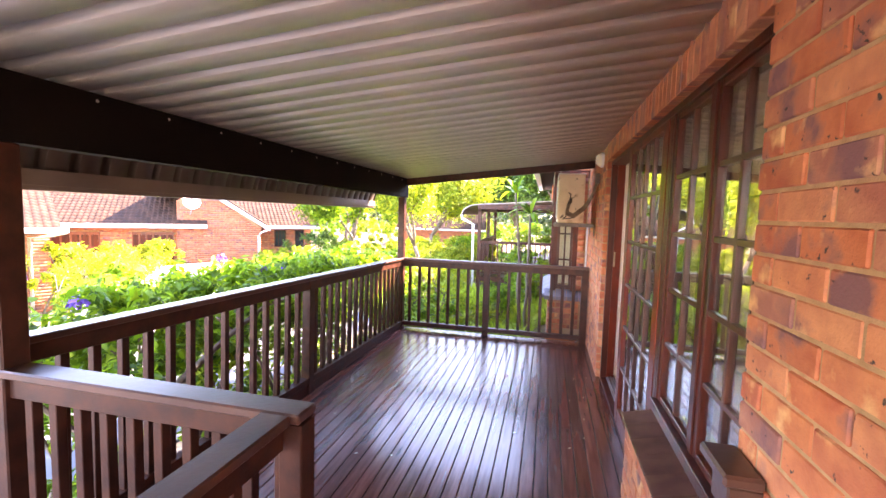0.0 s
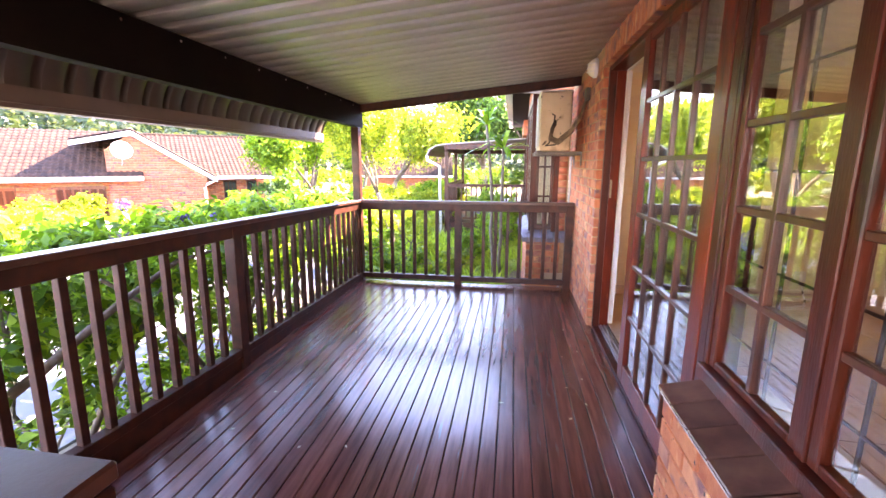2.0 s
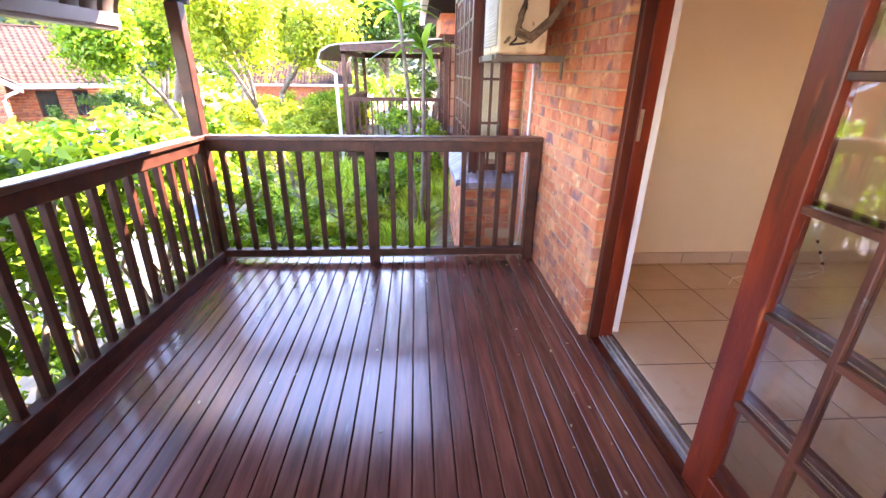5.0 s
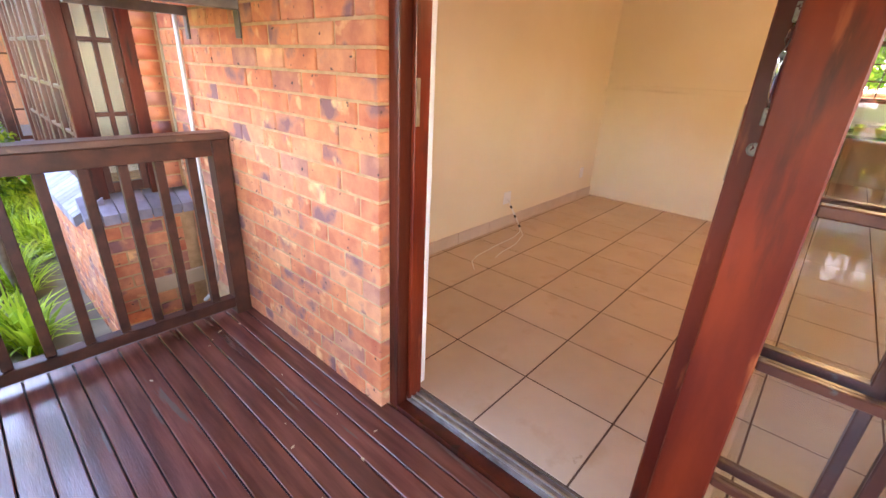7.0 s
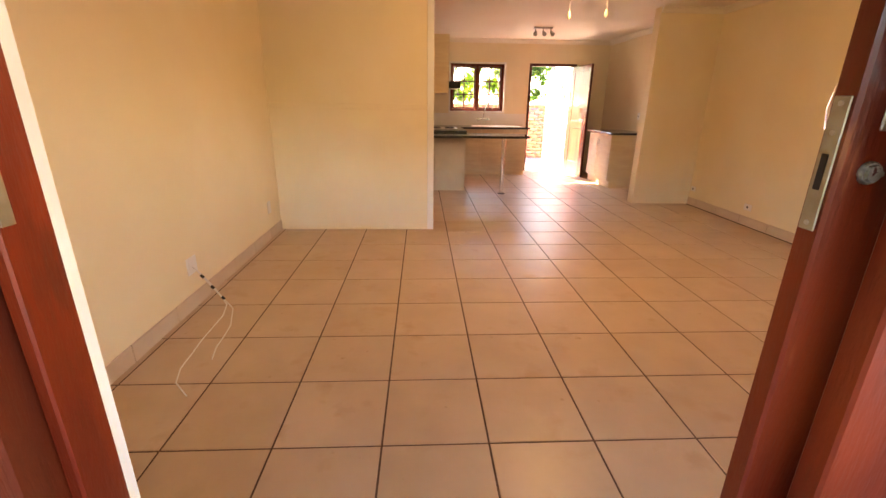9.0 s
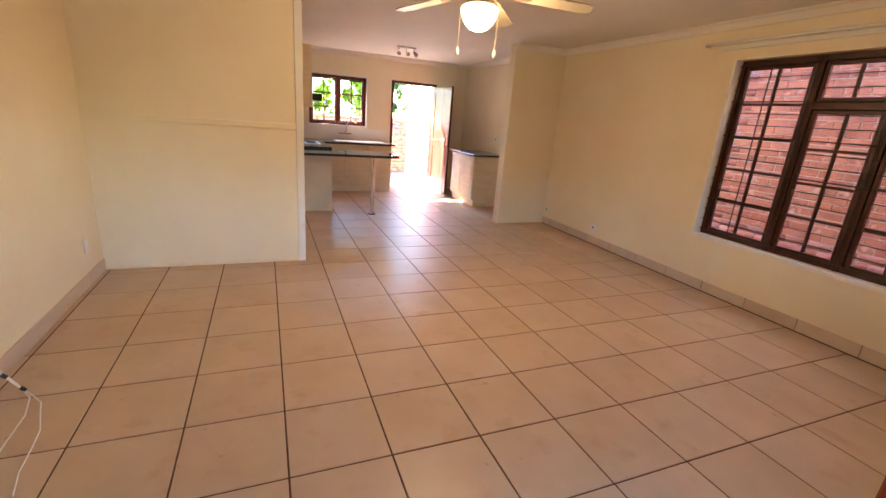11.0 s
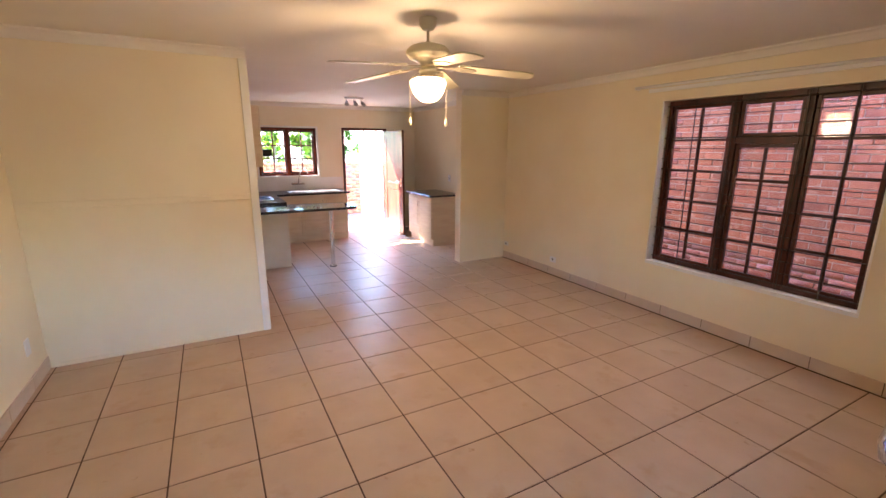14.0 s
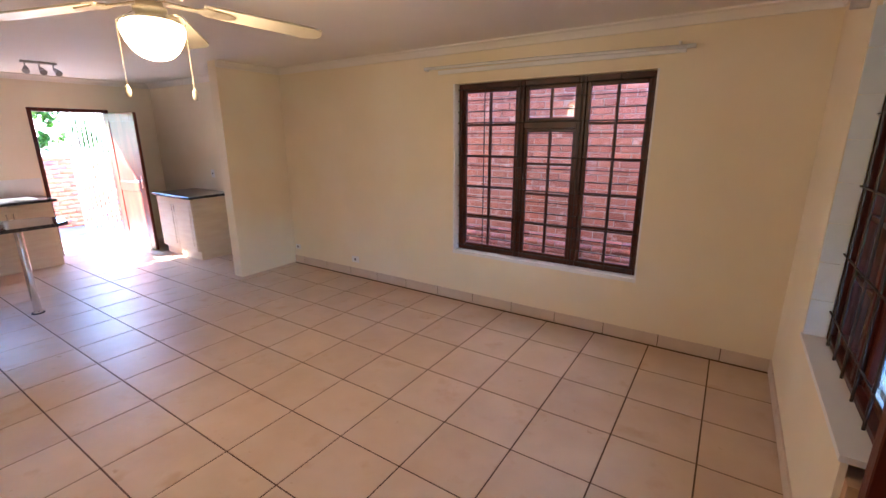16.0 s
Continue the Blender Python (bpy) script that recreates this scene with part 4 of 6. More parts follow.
for x, y in ((7.75, 4.74), (8.01, 4.74), (7.75, 4.97), (8.01, 4.97)):
    bm = bmesh.new()
    lathe(bm, [(0, 0.013), (0.08, 0.013), (0.08, 0.022), (0, 0.022)], 20, (x, y, CT))
    part("ring", bm, M_BLACK, hob)
uc = thing("wall_cabinet", "pale maple wall cabinet beside the kitchen window", "kitchen cabinet")
slab("body", M_CAB, 6.60, 7.90, 4.86, 5.19, 1.48, 2.22, parent=uc)
for k in range(2):
    slab("door", M_CAB, 6.602 + 0.65 * k, 7.248 + 0.65 * k, 4.84, 4.858, 1.482, 2.218, parent=uc, bev=0.003)
hood = thing("extractor_hood", "small black extractor hood beside the wall cabinet", "extractor hood")
slab("hood_shell", M_BLACK, 7.92, 8.42, 4.565, 5.19, 1.585, 1.69, parent=hood, bev=0.006)
slab("filter", M_STEEL, 7.96, 8.38, 4.60, 5.15, 1.577, 1.5845, parent=hood)
slab("splash_tiles", M_WHITE, XB - 0.008, XB - 0.001, 3.16, 5.19, CT, 1.165, kind="structure")

# ---------- ceiling fan and lights ----------
fan = thing("ceiling_fan", "cream five-blade ceiling fan with a lit opal globe", "ceiling fan", (3.232, 4.174, 0.02))
bm = bmesh.new()
lathe(bm, [(0, 2.499), (0.052, 2.499), (0.058, 2.49), (0.056, 2.465), (0.052, 2.44), (0.036, 2.416), (0.02, 2.408), (0.0, 2.408)], 28)
part("canopy", bm, M_FANWHITE, fan, smooth=True)
bm = bmesh.new()
lathe(bm, [(0, 2.41), (0.009, 2.41), (0.009, 2.35), (0.014, 2.347), (0.014, 2.332), (0, 2.332)], 12)
part("rod", bm, M_FANWHITE, fan)
bm = bmesh.new()
lathe(bm, [(0, 2.338), (0.03, 2.337), (0.07, 2.330), (0.11, 2.317), (0.128, 2.302), (0.130, 2.298), (0.137, 2.290), (0.138, 2.272), (0.132, 2.262), (0.125, 2.258), (0.122, 2.250), (0.10, 2.240), (0.07, 2.230), (0.05, 2.222), (0.046, 2.185), (0.058, 2.180), (0.060, 2.165), (0.050, 2.158), (0.052, 2.142), (0.085, 2.136), (0.092, 2.122), (0, 2.120)], 36)
part("motor_housing", bm, M_FANWHITE, fan, smooth=True)
bm = bmesh.new()
lathe(bm, [(0.088, 2.130), (0.106, 2.122), (0.113, 2.106), (0.111, 2.085), (0.098, 2.050), (0.080, 2.022), (0.055, 2.000), (0.028, 1.990), (0, 1.987)], 36)
g = part("globe", bm, M_GLOBE, fan, "lit opal glass globe", smooth=True)
g.visible_shadow = False
va, vr = Vector((0.87, -0.44, 0)), Vector((-0.44, -0.87, 0))
bm = bmesh.new()
prism(bm, [(0.19, -0.045), (0.23, -0.058), (0.62, -0.068), (0.665, -0.052), (0.68, 0), (0.665, 0.052), (0.62, 0.068), (0.23, 0.058), (0.19, 0.045)], "z", -0.004, 0.004)
BLADE = finish(bm, "blade", M_FANWHITE)
bm = bmesh.new()
prism(bm, [(0.046, -0.022), (0.17, -0.014), (0.20, -0.045), (0.29, -0.03), (0.31, 0), (0.29, 0.03), (0.20, 0.045), (0.17, 0.014), (0.046, 0.022)], "z", -0.010, -0.0045)
ARM = finish(bm, "blade_arm", M_BRASS)
for k in range(5):
    ph = radians(3 + 72 * k)
    d = vr * math.cos(ph) + va * math.sin(ph)
    m = pose(0, 0, 2.212, 0, 0, math.degrees(math.atan2(d.y, d.x))) @ pose(0, 0, 0, 0, 5, 0) @ pose(0, 0, 0, -7, 0, 0)
    b_ = piece("blade", BLADE, fan, m)
    piece("blade_arm", ARM, fan, m)
for dx, dy, l in ((0.075, 0.095, 0.0), (-0.065, -0.095, -0.01)):
    bm = bmesh.new()
    tube(bm, [(dx * 0.5, dy * 0.5, 2.165), (dx, dy, 2.13), (dx, dy, 1.895 + l)], 0.0014, 5)
    part("pull_chain", bm, M_BRASS, fan)
    bm = bmesh.new()
    lathe(bm, [(0, 0), (0.008, 0.004), (0.011, 0.02), (0.006, 0.045), (0, 0.05)], 10, (dx, dy, 1.846 + l))
    part("pull_knob", bm, M_FANWHITE, fan, smooth=True)

spot = thing("spotlight_bar", "three-way brushed steel ceiling spotlight", "ceiling light", (7.7, 3.30, 0))
bm = bmesh.new()
box(bm, -0.03, 0.03, -0.15, 0.15, 2.475, 2.4995, 0.004)
part("plate", bm, M_STEEL, spot)
for k, (dx, dy) in enumerate(((-0.05, -0.12), (-0.06, 0.0), (-0.04, 0.12))):
    bm = bmesh.new()
    tube(bm, [(0, dy, 2.475), (0, dy, 2.44), (dx * 0.4, dy, 2.42)], 0.007, 8)
    tube(bm, [(dx * 0.4, dy, 2.43), (dx * 1.6, dy * 1.15, 2.385)], 0.018, 12, 0.034)
    part("lamp_head", bm, M_STEEL, spot)

rod = thing("curtain_rail", "thin white curtain rail above the window", "curtain rail")
bm = bmesh.new()
tube(bm, [(1.56, 1.545, 2.29), (2.7, 1.545, 2.31), (3.80, 1.545, 2.315)], 0.014, 10)
part("rail", bm, M_WHITE, rod, smooth=True)
slab("back_strip", M_WHITE, 1.62, 3.68, 1.481, 1.499, 2.262, 2.298, parent=rod, bev=0.002)
for x in (1.66, 2.7, 3.80):
    bm = bmesh.new()
    box(bm, x - 0.008, x + 0.008, 1.481, 1.55, 2.30, 2.33, 0.002)
    part("bracket", bm, M_WHITE, rod)
bm = bmesh.new()
box(bm, XI, XI + 0.07, 2.16, 2.18, 2.28, 2.32, 0.003)
lone("curtain_bracket", bm, M_STEEL, "small metal curtain bracket on the cream wall", "bracket")


def socket(x, y, z, face, label, w=0.115, h=0.075):
    t = thing("wall_socket", label, "socket")
    if face == "y":
        slab("plate", M_WHITE, x - w / 2, x + w / 2, y, y + 0.010, z - h / 2, z + h / 2, parent=t, bev=0.002)
        slab("slot", M_BLACK, x - 0.012, x + 0.012, y + 0.010, y + 0.0108, z - 0.012, z + 0.012, parent=t)
    elif face == "-y":
        slab("plate", M_WHITE, x - w / 2, x + w / 2, y - 0.010, y, z - h / 2, z + h / 2, parent=t, bev=0.002)
    elif face == "-x":
        slab("plate", M_WHITE, x - 0.010, x, y - w / 2, y + w / 2, z - h / 2, z + h / 2, parent=t, bev=0.002)
    return t


socket(4.91, YS, 0.26, "y", "white double wall socket above the skirting")
socket(5.965, YS, 0.275, "y", "small grey-white telephone socket in the corner above the skirting", 0.10, 0.065)
socket(7.6, 1.60, 1.18, "y", "white wall socket above the worktop", 0.075, 0.115)
socket(4.43, YN, 0.36, "-y", "white blank wall plate near the corner", 0.075, 0.115)
socket(2.92, YN, 0.33, "-y", "white aerial socket with a loose cable", 0.11, 0.11)
cab = thing("aerial_cable", "white cables trailing from the wall socket to the floor", "cable")
for k, pts in enumerate((
        [(2.91, YN - 0.012, 0.32), (2.90, 6.66, 0.29), (2.895, 6.61, 0.22), (2.89, 6.55, 0.14), (2.88, 6.49, 0.07), (2.84, 6.45, 0.056), (2.75, 6.42, 0.055), (2.62, 6.375, 0.055), (2.5, 6.36, 0.055), (2.37, 6.35, 0.055), (2.25, 6.32, 0.055)],
        [(2.92, YN - 0.012, 0.315), (2.91, 6.655, 0.28), (2.905, 6.60, 0.21), (2.90, 6.545, 0.13), (2.87, 6.50, 0.07), (2.75, 6.475, 0.055), (2.6, 6.47, 0.055), (2.45, 6.465, 0.055), (2.3, 6.45, 0.055), (2.17, 6.44, 0.055), (2.05, 6.40, 0.055), (1.95, 6.30, 0.055)])):
    bm = bmesh.new()
    tube(bm, pts, 0.0035, 8)
    part("lead", bm, M_WHITE, cab, smooth=True)
for x, y, z in ((2.90, 6.64, 0.26), (2.897, 6.585, 0.185), (2.89, 6.525, 0.11)):
    bm = bmesh.new()
    tube(bm, [(x, y + 0.009, z + 0.010), (x, y - 0.008, z - 0.010)], 0.009, 8)
    part("tape", bm, M_BLACK, cab)

# ---------- veranda fixtures ----------
ac = thing("air_conditioner", "weathered cream outdoor air conditioner on a wall bracket", "air conditioner")
bm = bmesh.new()
box(bm, 0.14, 0.46, 6.62, 7.32, 1.64, 2.25, 0.012)
part("casing", bm, M_ACBODY, ac)
bm = bmesh.new()
box(bm, 0.18, 0.43, 6.612, 6.621, 1.80, 2.03, 0.002)
part("side_cover", bm, M_ACBODY, ac)
for k in range(8):
    slab("vent_slot", M_ACBODY, 0.22, 0.40, 6.612, 6.6195, 2.19 - 0.02 * k, 2.20 - 0.02 * k, parent=ac)
bm = bmesh.new()
for k in range(26):
    box(bm, 0.128, 0.139, 6.70, 7.24, 1.70 + k * 0.019, 1.708 + k * 0.019)
for k in range(20):
    box(bm, 0.13, 0.1385, 6.70 + k * 0.028, 6.704 + k * 0.028, 1.69, 2.2)
part("grille", bm, M_ACGRILL, ac)
slab("top_lid", M_ACGRILL, 0.132, 0.468, 6.612, 7.328, 2.251, 2.262, parent=ac, bev=0.003)
for y in (6.66, 7.24):
    bm = bmesh.new()
    box(bm, 0.10, XO, y, y + 0.04, 1.59, 1.632, 0.003)
    box(bm, XO - 0.012, XO, y, y + 0.04, 1.48, 1.589, 0.002)
    part("bracket_arm", bm, M_GREYMETAL, ac)
slab("bracket_bar", M_GREYMETAL, 0.12, 0.16, 6.60, 7.34, 1.60, 1.6385, parent=ac)
for k in range(3):
    bm = bmesh.new()
    o = 0.02 * k
    tube(bm, [(0.30, 6.61, 1.95 - o), (0.27, 6.57, 1.88 - o), (0.24, 6.57, 1.79 - o), (0.33, 6.55, 1.75 - o), (0.45, 6.54, 1.85 - o), (0.54, 6.50, 2.0 - o), (0.58, 6.44, 2.16 - o), (0.60, 6.40, 2.20 - o)], 0.013, 8)
    part("refrigerant_pipe", bm, M_CABLE, ac, smooth=True)
bm = bmesh.new()
tube(bm, [(0.26, 6.60, 2.02), (0.29, 6.585, 2.0), (0.28, 6.58, 1.93), (0.25, 6.58, 1.86), (0.27, 6.58, 1.79), (0.24, 6.585, 1.72), (0.20, 6.58, 1.69), (0.30, 6.57, 1.70), (0.40, 6.56, 1.78)], 0.007, 7)
part("wire", bm, M_IRON, ac, smooth=True)
bm = bmesh.new()
box(bm, XO - 0.045, XO, 6.36, 6.44, 2.12, 2.24, 0.004)
part("pipe_cover", bm, M_GREYMETAL, ac)
conduit = thing("conduit", "grey plastic drain pipe running down the brick wall", "pipe")
bm = bmesh.new()
tube(bm, [(0.575, 7.36, 1.62), (0.575, 7.37, 0.6), (0.575, 7.38, 0.05), (0.56, 7.40, -0.03), (0.50, 7.46, -0.12)], 0.012, 8)
part("pipe", bm, M_PIPE, conduit, smooth=True)
lamp = thing("bulkhead_lamp", "round opal bulkhead lamp with a ribbed guard on the brickwork", "wall lamp", (XO, 6.08, 2.36))
bm = bmesh.new()
for v in (0,):
    prism(bm, [(0.085 * math.cos(a), 0.085 * math.sin(a)) for a in [2 * math.pi * k / 24 for k in range(24)]], "x", -0.03, 0)
part("base", bm, M_WHITE, lamp)
bm = bmesh.new()
bmesh.ops.create_uvsphere(bm, u_segments=20, v_segments=12, radius=0.075)
bmesh.ops.scale(bm, vec=(0.75, 1, 1), verts=bm.verts)
bmesh.ops.translate(bm, vec=(-0.03, 0, 0), verts=bm.verts)
part("diffuser", bm, M_OPAL, lamp, smooth=True)
bm = bmesh.new()
for z in (-0.035, 0, 0.035):
    w = math.sqrt(0.08 ** 2 - z * z)
    tube(bm, [(-0.03, -w, z), (-0.07, -w * 0.7, z), (-0.092, 0, z), (-0.07, w * 0.7, z), (-0.03, w, z)], 0.003, 6)
part("guard", bm, M_WHITE, lamp)

# ---------- vegetation ----------
def leaves(name, centres, radii, n, size, mat, seed=1, flat=0.6, squash=(1, 1, 1), shell=0.55, slender=0.45):
    """Many small folded leaves scattered in balls round the given centres."""
    r = np.random.RandomState(seed)
    C, R = np.asarray(centres, float), np.asarray(radii, float)
    w = R ** 2
    pick = r.choice(len(C), n, p=w / w.sum())
    d = r.normal(size=(n, 3))
    d /= np.linalg.norm(d, axis=1)[:, None]
    rad = R[pick] * (shell + (1 - shell) * r.rand(n)) * (1 + 0.12 * r.normal(size=n))
    P = C[pick] + d * rad[:, None] * np.array(squash)
    nrm = d * 0.5 + np.array([0, 0, flat]) + 0.55 * r.normal(size=(n, 3))
    nrm /= np.linalg.norm(nrm, axis=1)[:, None]
    a = np.cross(nrm, r.normal(size=(n, 3)))
    a /= np.linalg.norm(a, axis=1)[:, None]
    b = np.cross(nrm, a)
    s = size * (0.6 + 0.8 * r.rand(n))[:, None]
    v0, v2 = P - a * s, P + a * s - nrm * s * 0.25
    v1, v3 = P + b * s * slender + nrm * s * 0.14, P - b * s * slender + nrm * s * 0.14
    V = np.stack([v0, v1, v2, v3], 1).reshape(-1, 3)
    Q = np.arange(4 * n).reshape(-1, 4)
    return raw(name, V, Q, mat)


def branches(bm, base, top, r0, levels, spread, seed):
    """A forking tapered limb; returns where the twigs end."""
    rng = random.Random(seed)
    ends = []

    def grow(p, d, length, r, lev):
        pts = [p]
        q, dd = p, d
        for _ in range(3):
            dd = (dd + Vector((rng.uniform(-1, 1), rng.uniform(-1, 1), rng.uniform(-0.4, 0.6))) * 0.22).normalized()
            q = q + dd * length / 3
            pts.append(q)
        tube(bm, pts, r, 6 if lev < 2 else 5, r * 0.62)
        if lev >= levels:
            ends.append(q)
            return
        if lev >= levels - 1:
            ends.append(q)
        for _ in range(3 if lev < 2 else 2):
            side = Vector((rng.uniform(-1, 1), rng.uniform(-1, 1), rng.uniform(-0.15, 0.8))) * spread
            grow(q, (dd + side).normalized(), length * rng.uniform(0.6, 0.82), r * 0.6, lev + 1)
    b, t = Vector(base), Vector(top)
    grow(b, (t - b).normalized(), (t - b).length, r0, 0)
    return ends


def tree(name, label, base, height, crown, n, size, mat, seed, lean=(0, 0), r0=0.09, radius=0.5, levels=3, spread=0.75, trunk=None):
    t = thing(name, label, "tree", base)
    bm = bmesh.new()
    ends = branches(bm, (0, 0, 0), (lean[0], lean[1], height * 0.42), r0, levels, spread, seed)
    part("trunk", bm, trunk or M_BARK, t, smooth=True)
    rng = random.Random(seed + 5)
    cs = [tuple(e) for e in ends] + [tuple(e - Vector((0, 0, rng.uniform(0.5, 1.3) * radius))) for e in ends if e.z > height * 0.5]
    me = leaves("crown", cs, [radius * rng.uniform(0.6, 1.2) for _ in cs], n, size, mat, seed, shell=0.2)
    c = new("crown", me)
    c.parent = t
    return t


def shrub(name, label, base, dims, n, size, mat, seed, flowers=0, category="shrub", bumps=40, stems=6, low=0.25):
    """A bush of leaf clumps filling an uneven block (half sizes dims), on stems."""
    t = thing(name, label, category, base)
    rng = random.Random(seed)
    cs, rs = [], []
    for _ in range(bumps):
        x, y = rng.uniform(-dims[0], dims[0]), rng.uniform(-dims[1], dims[1])
        z = dims[2] * (low + (1.9 - low) * rng.random() ** 0.6)
        cs.append((x, y, z))
        rs.append(rng.uniform(0.16, 0.34) * min(1.0, max(dims[0], 0.5)))
    c = new("foliage", leaves("foliage", cs, rs, n, size, mat, seed, shell=0.25))
    c.parent = t
    for k in range(stems):
        bm = bmesh.new()
        y = (k + 0.5) / stems * 2 * dims[1] - dims[1]
        x = rng.uniform(-0.4, 0.4) * dims[0]
        p = [Vector((x, y, 0))]
        for i in range(4):
            p.append(p[-1] + Vector((rng.uniform(-0.12, 0.12), rng.uniform(-0.25, 0.25), dims[2] * 0.42)))
        tube(bm, p, 0.03, 6, 0.008)
        for i in (1, 2, 3):
            q = p[i] + Vector((rng.uniform(-0.5, 0.5) * dims[0], rng.uniform(-0.5, 0.5), dims[2] * 0.4))
            tube(bm, [p[i], (p[i] + q) / 2 + Vector((0, 0, 0.06)), q], 0.014, 5, 0.004)
        part("stem", bm, M_BARK, t, smooth=True)
    for k in range(flowers):
        fc = (rng.uniform(-dims[0], dims[0]), rng.uniform(-dims[1], dims[1]), dims[2] * rng.uniform(1.4, 2.05))
        f = new("flower", leaves("flower", [fc], [0.06], 30, 0.02, M_PURPLE, seed + k, slender=0.8))
        f.parent = t
    return t


def strap_plant(seed, n=46, length=0.42):
    """A clump of arching strap leaves."""
    r = np.random.RandomState(seed)
    V, Q = [], []
    for k in range(n):
        a, lean, L = r.rand() * 6.283, r.uniform(0.25, 1.0), length * r.uniform(0.6, 1.15)
        d = np.array([math.cos(a), math.sin(a), 0])
        side = np.array([-d[1], d[0], 0])
        w = r.uniform(0.010, 0.018)
        base = d * r.uniform(0, 0.07)
        for i in range(5):
            s = i / 4
            p = base + d * L * lean * s ** 1.4 + np.array([0, 0, L * (s * 1.05 - lean * 0.62 * s * s)])
            ww = w * (1 - 0.85 * s ** 2)
            V += [p - side * ww, p + side * ww]
        o = 10 * k
        Q += [(o + 2 * i, o + 2 * i + 1, o + 2 * i + 3, o + 2 * i + 2) for i in range(4)]
    return raw("strap_leaves", np.array(V), np.array(Q), M_STRAP)


# bush against the long railing
for k, (y, sd) in enumerate(((3.9, 12), (5.4, 13), (6.9, 14), (8.2, 15))):
    shrub("hedge_bush", "bright green flowering hedge bush beside the deck", (-3.25, y, -1.15), (0.72, 1.0, 1.13), 6800, 0.048, M_LEAF, sd, flowers=4, bumps=60, stems=5, low=1.0)
    if 2 < y < 8:
        shrub("low_bush", "sparse low greenery under the hedge bush", (-3.1, y, -1.15), (0.5, 1.0, 0.5), 1300, 0.045, M_LEAF, sd + 100, bumps=26, stems=2)
trunks = thing("climbing_shrub", "bare twisted grey-brown stems behind the railing", "shrub")
for k, (a, b, c) in enumerate((((-2.9, 3.4, -1.1), (-2.7, 3.9, 0.0), (-2.75, 4.7, 0.75)), ((-2.8, 5.2, -1.1), (-2.55, 4.6, -0.1), (-2.6, 3.9, 0.8)), ((-2.8, 5.4, -1.1), (-2.6, 5.7, -0.1), (-2.8, 6.4, 0.7)),
                               ((-2.6, 4.4, -1.1), (-2.45, 4.75, -0.2), (-2.5, 5.6, 0.5)), ((-2.7, 2.9, -1.1), (-2.6, 3.0, 0.1), (-2.8, 2.2, 0.9)), ((-2.75, 3.2, 0.2), (-2.5, 3.9, 0.65), (-2.6, 4.9, 0.78)))):
    bm = bmesh.new()
    m = (Vector(a) + Vector(b)) / 2 + Vector((0.08, -0.1, 0))
    tube(bm, [a, m, b, (Vector(b) + Vector(c)) / 2 + Vector((0, 0.06, 0.08)), c], 0.032, 7, 0.012)
    part("trunk", bm, M_BARK, trunks, smooth=True)
SP = [strap_plant(s) for s in range(4)]
rng = random.Random(21)
i = 0
while i < 230:
    x, y = rng.uniform(-2.9, 0.35), rng.uniform(7.3, 13.6)
    if x > -0.15 and 7.4 < y < 10.2:
        continue
    t = thing("strap_leaf_plant", "arching bright green strap-leaf clump in the bed", "garden plant", (x, y, float(ground_z(x, y)) - 0.02), "strap-leaf plants in the bed", rng.uniform(0, 360))
    o = new("leaves", SP[i % 4])
    o.parent = t
    o.scale = (rng.uniform(0.75, 1.15),) * 3
    i += 1
for x, y, s, m, sd in ((-1.7, 7.7, 0.5, M_LEAF, 31), (-1.2, 8.3, 0.45, M_LEAFY, 32), (-2.5, 8.6, 0.6, M_LEAF, 33), (-0.9, 10.2, 0.5, M_LEAF, 34), (-2.4, 10.5, 0.7, M_LEAFY, 35), (-0.3, 12.4, 0.55, M_LEAF, 36), (-3.3, 12.5, 0.8, M_LEAFY, 37), (-0.5, 13.3, 0.5, M_LEAF, 38)):
    shrub("garden_shrub", "leafy green garden shrub in the planted bed", (x, y, float(ground_z(x, y))), (s, s, s * 0.8), 2600, 0.04, m, sd, bumps=24, stems=3)
# hedge across the road and further off
for k, (x, y, l, h, m, sd) in enumerate(((-12.6, 3.5, 2.2, 0.95, M_LEAFY, 41), (-12.8, 7.6, 2.2, 0.98, M_LEAFY, 42), (-12.6, 11.4, 1.8, 0.9, M_LEAFY, 43), (-8.6, 19.5, 1.6, 0.8, M_LEAFY, 44), (-6.4, 20.5, 1.8, 0.85, M_LEAFY, 45), (-4.4, 16.5, 1.2, 0.9, M_LEAFY, 46))):
    shrub("clipped_hedge", "sunlit yellow-green clipped hedge across the road", (x, y, -1.2), (0.8, l, h), 9000, 0.06, m, sd, category="hedge", bumps=70, stems=4)
shrub("round_bush", "round dry-looking bush beside the hedge", (-9.6, 8.4, -1.2), (0.9, 0.9, 0.9), 7000, 0.035, M_LEAFY, 51, bumps=40)
shrub("grey_bush", "round grey-green bush before the house wall", (-9.3, 17.2, -1.2), (0.9, 0.9, 1.0), 5000, 0.05, M_LEAFD, 52, bumps=40)

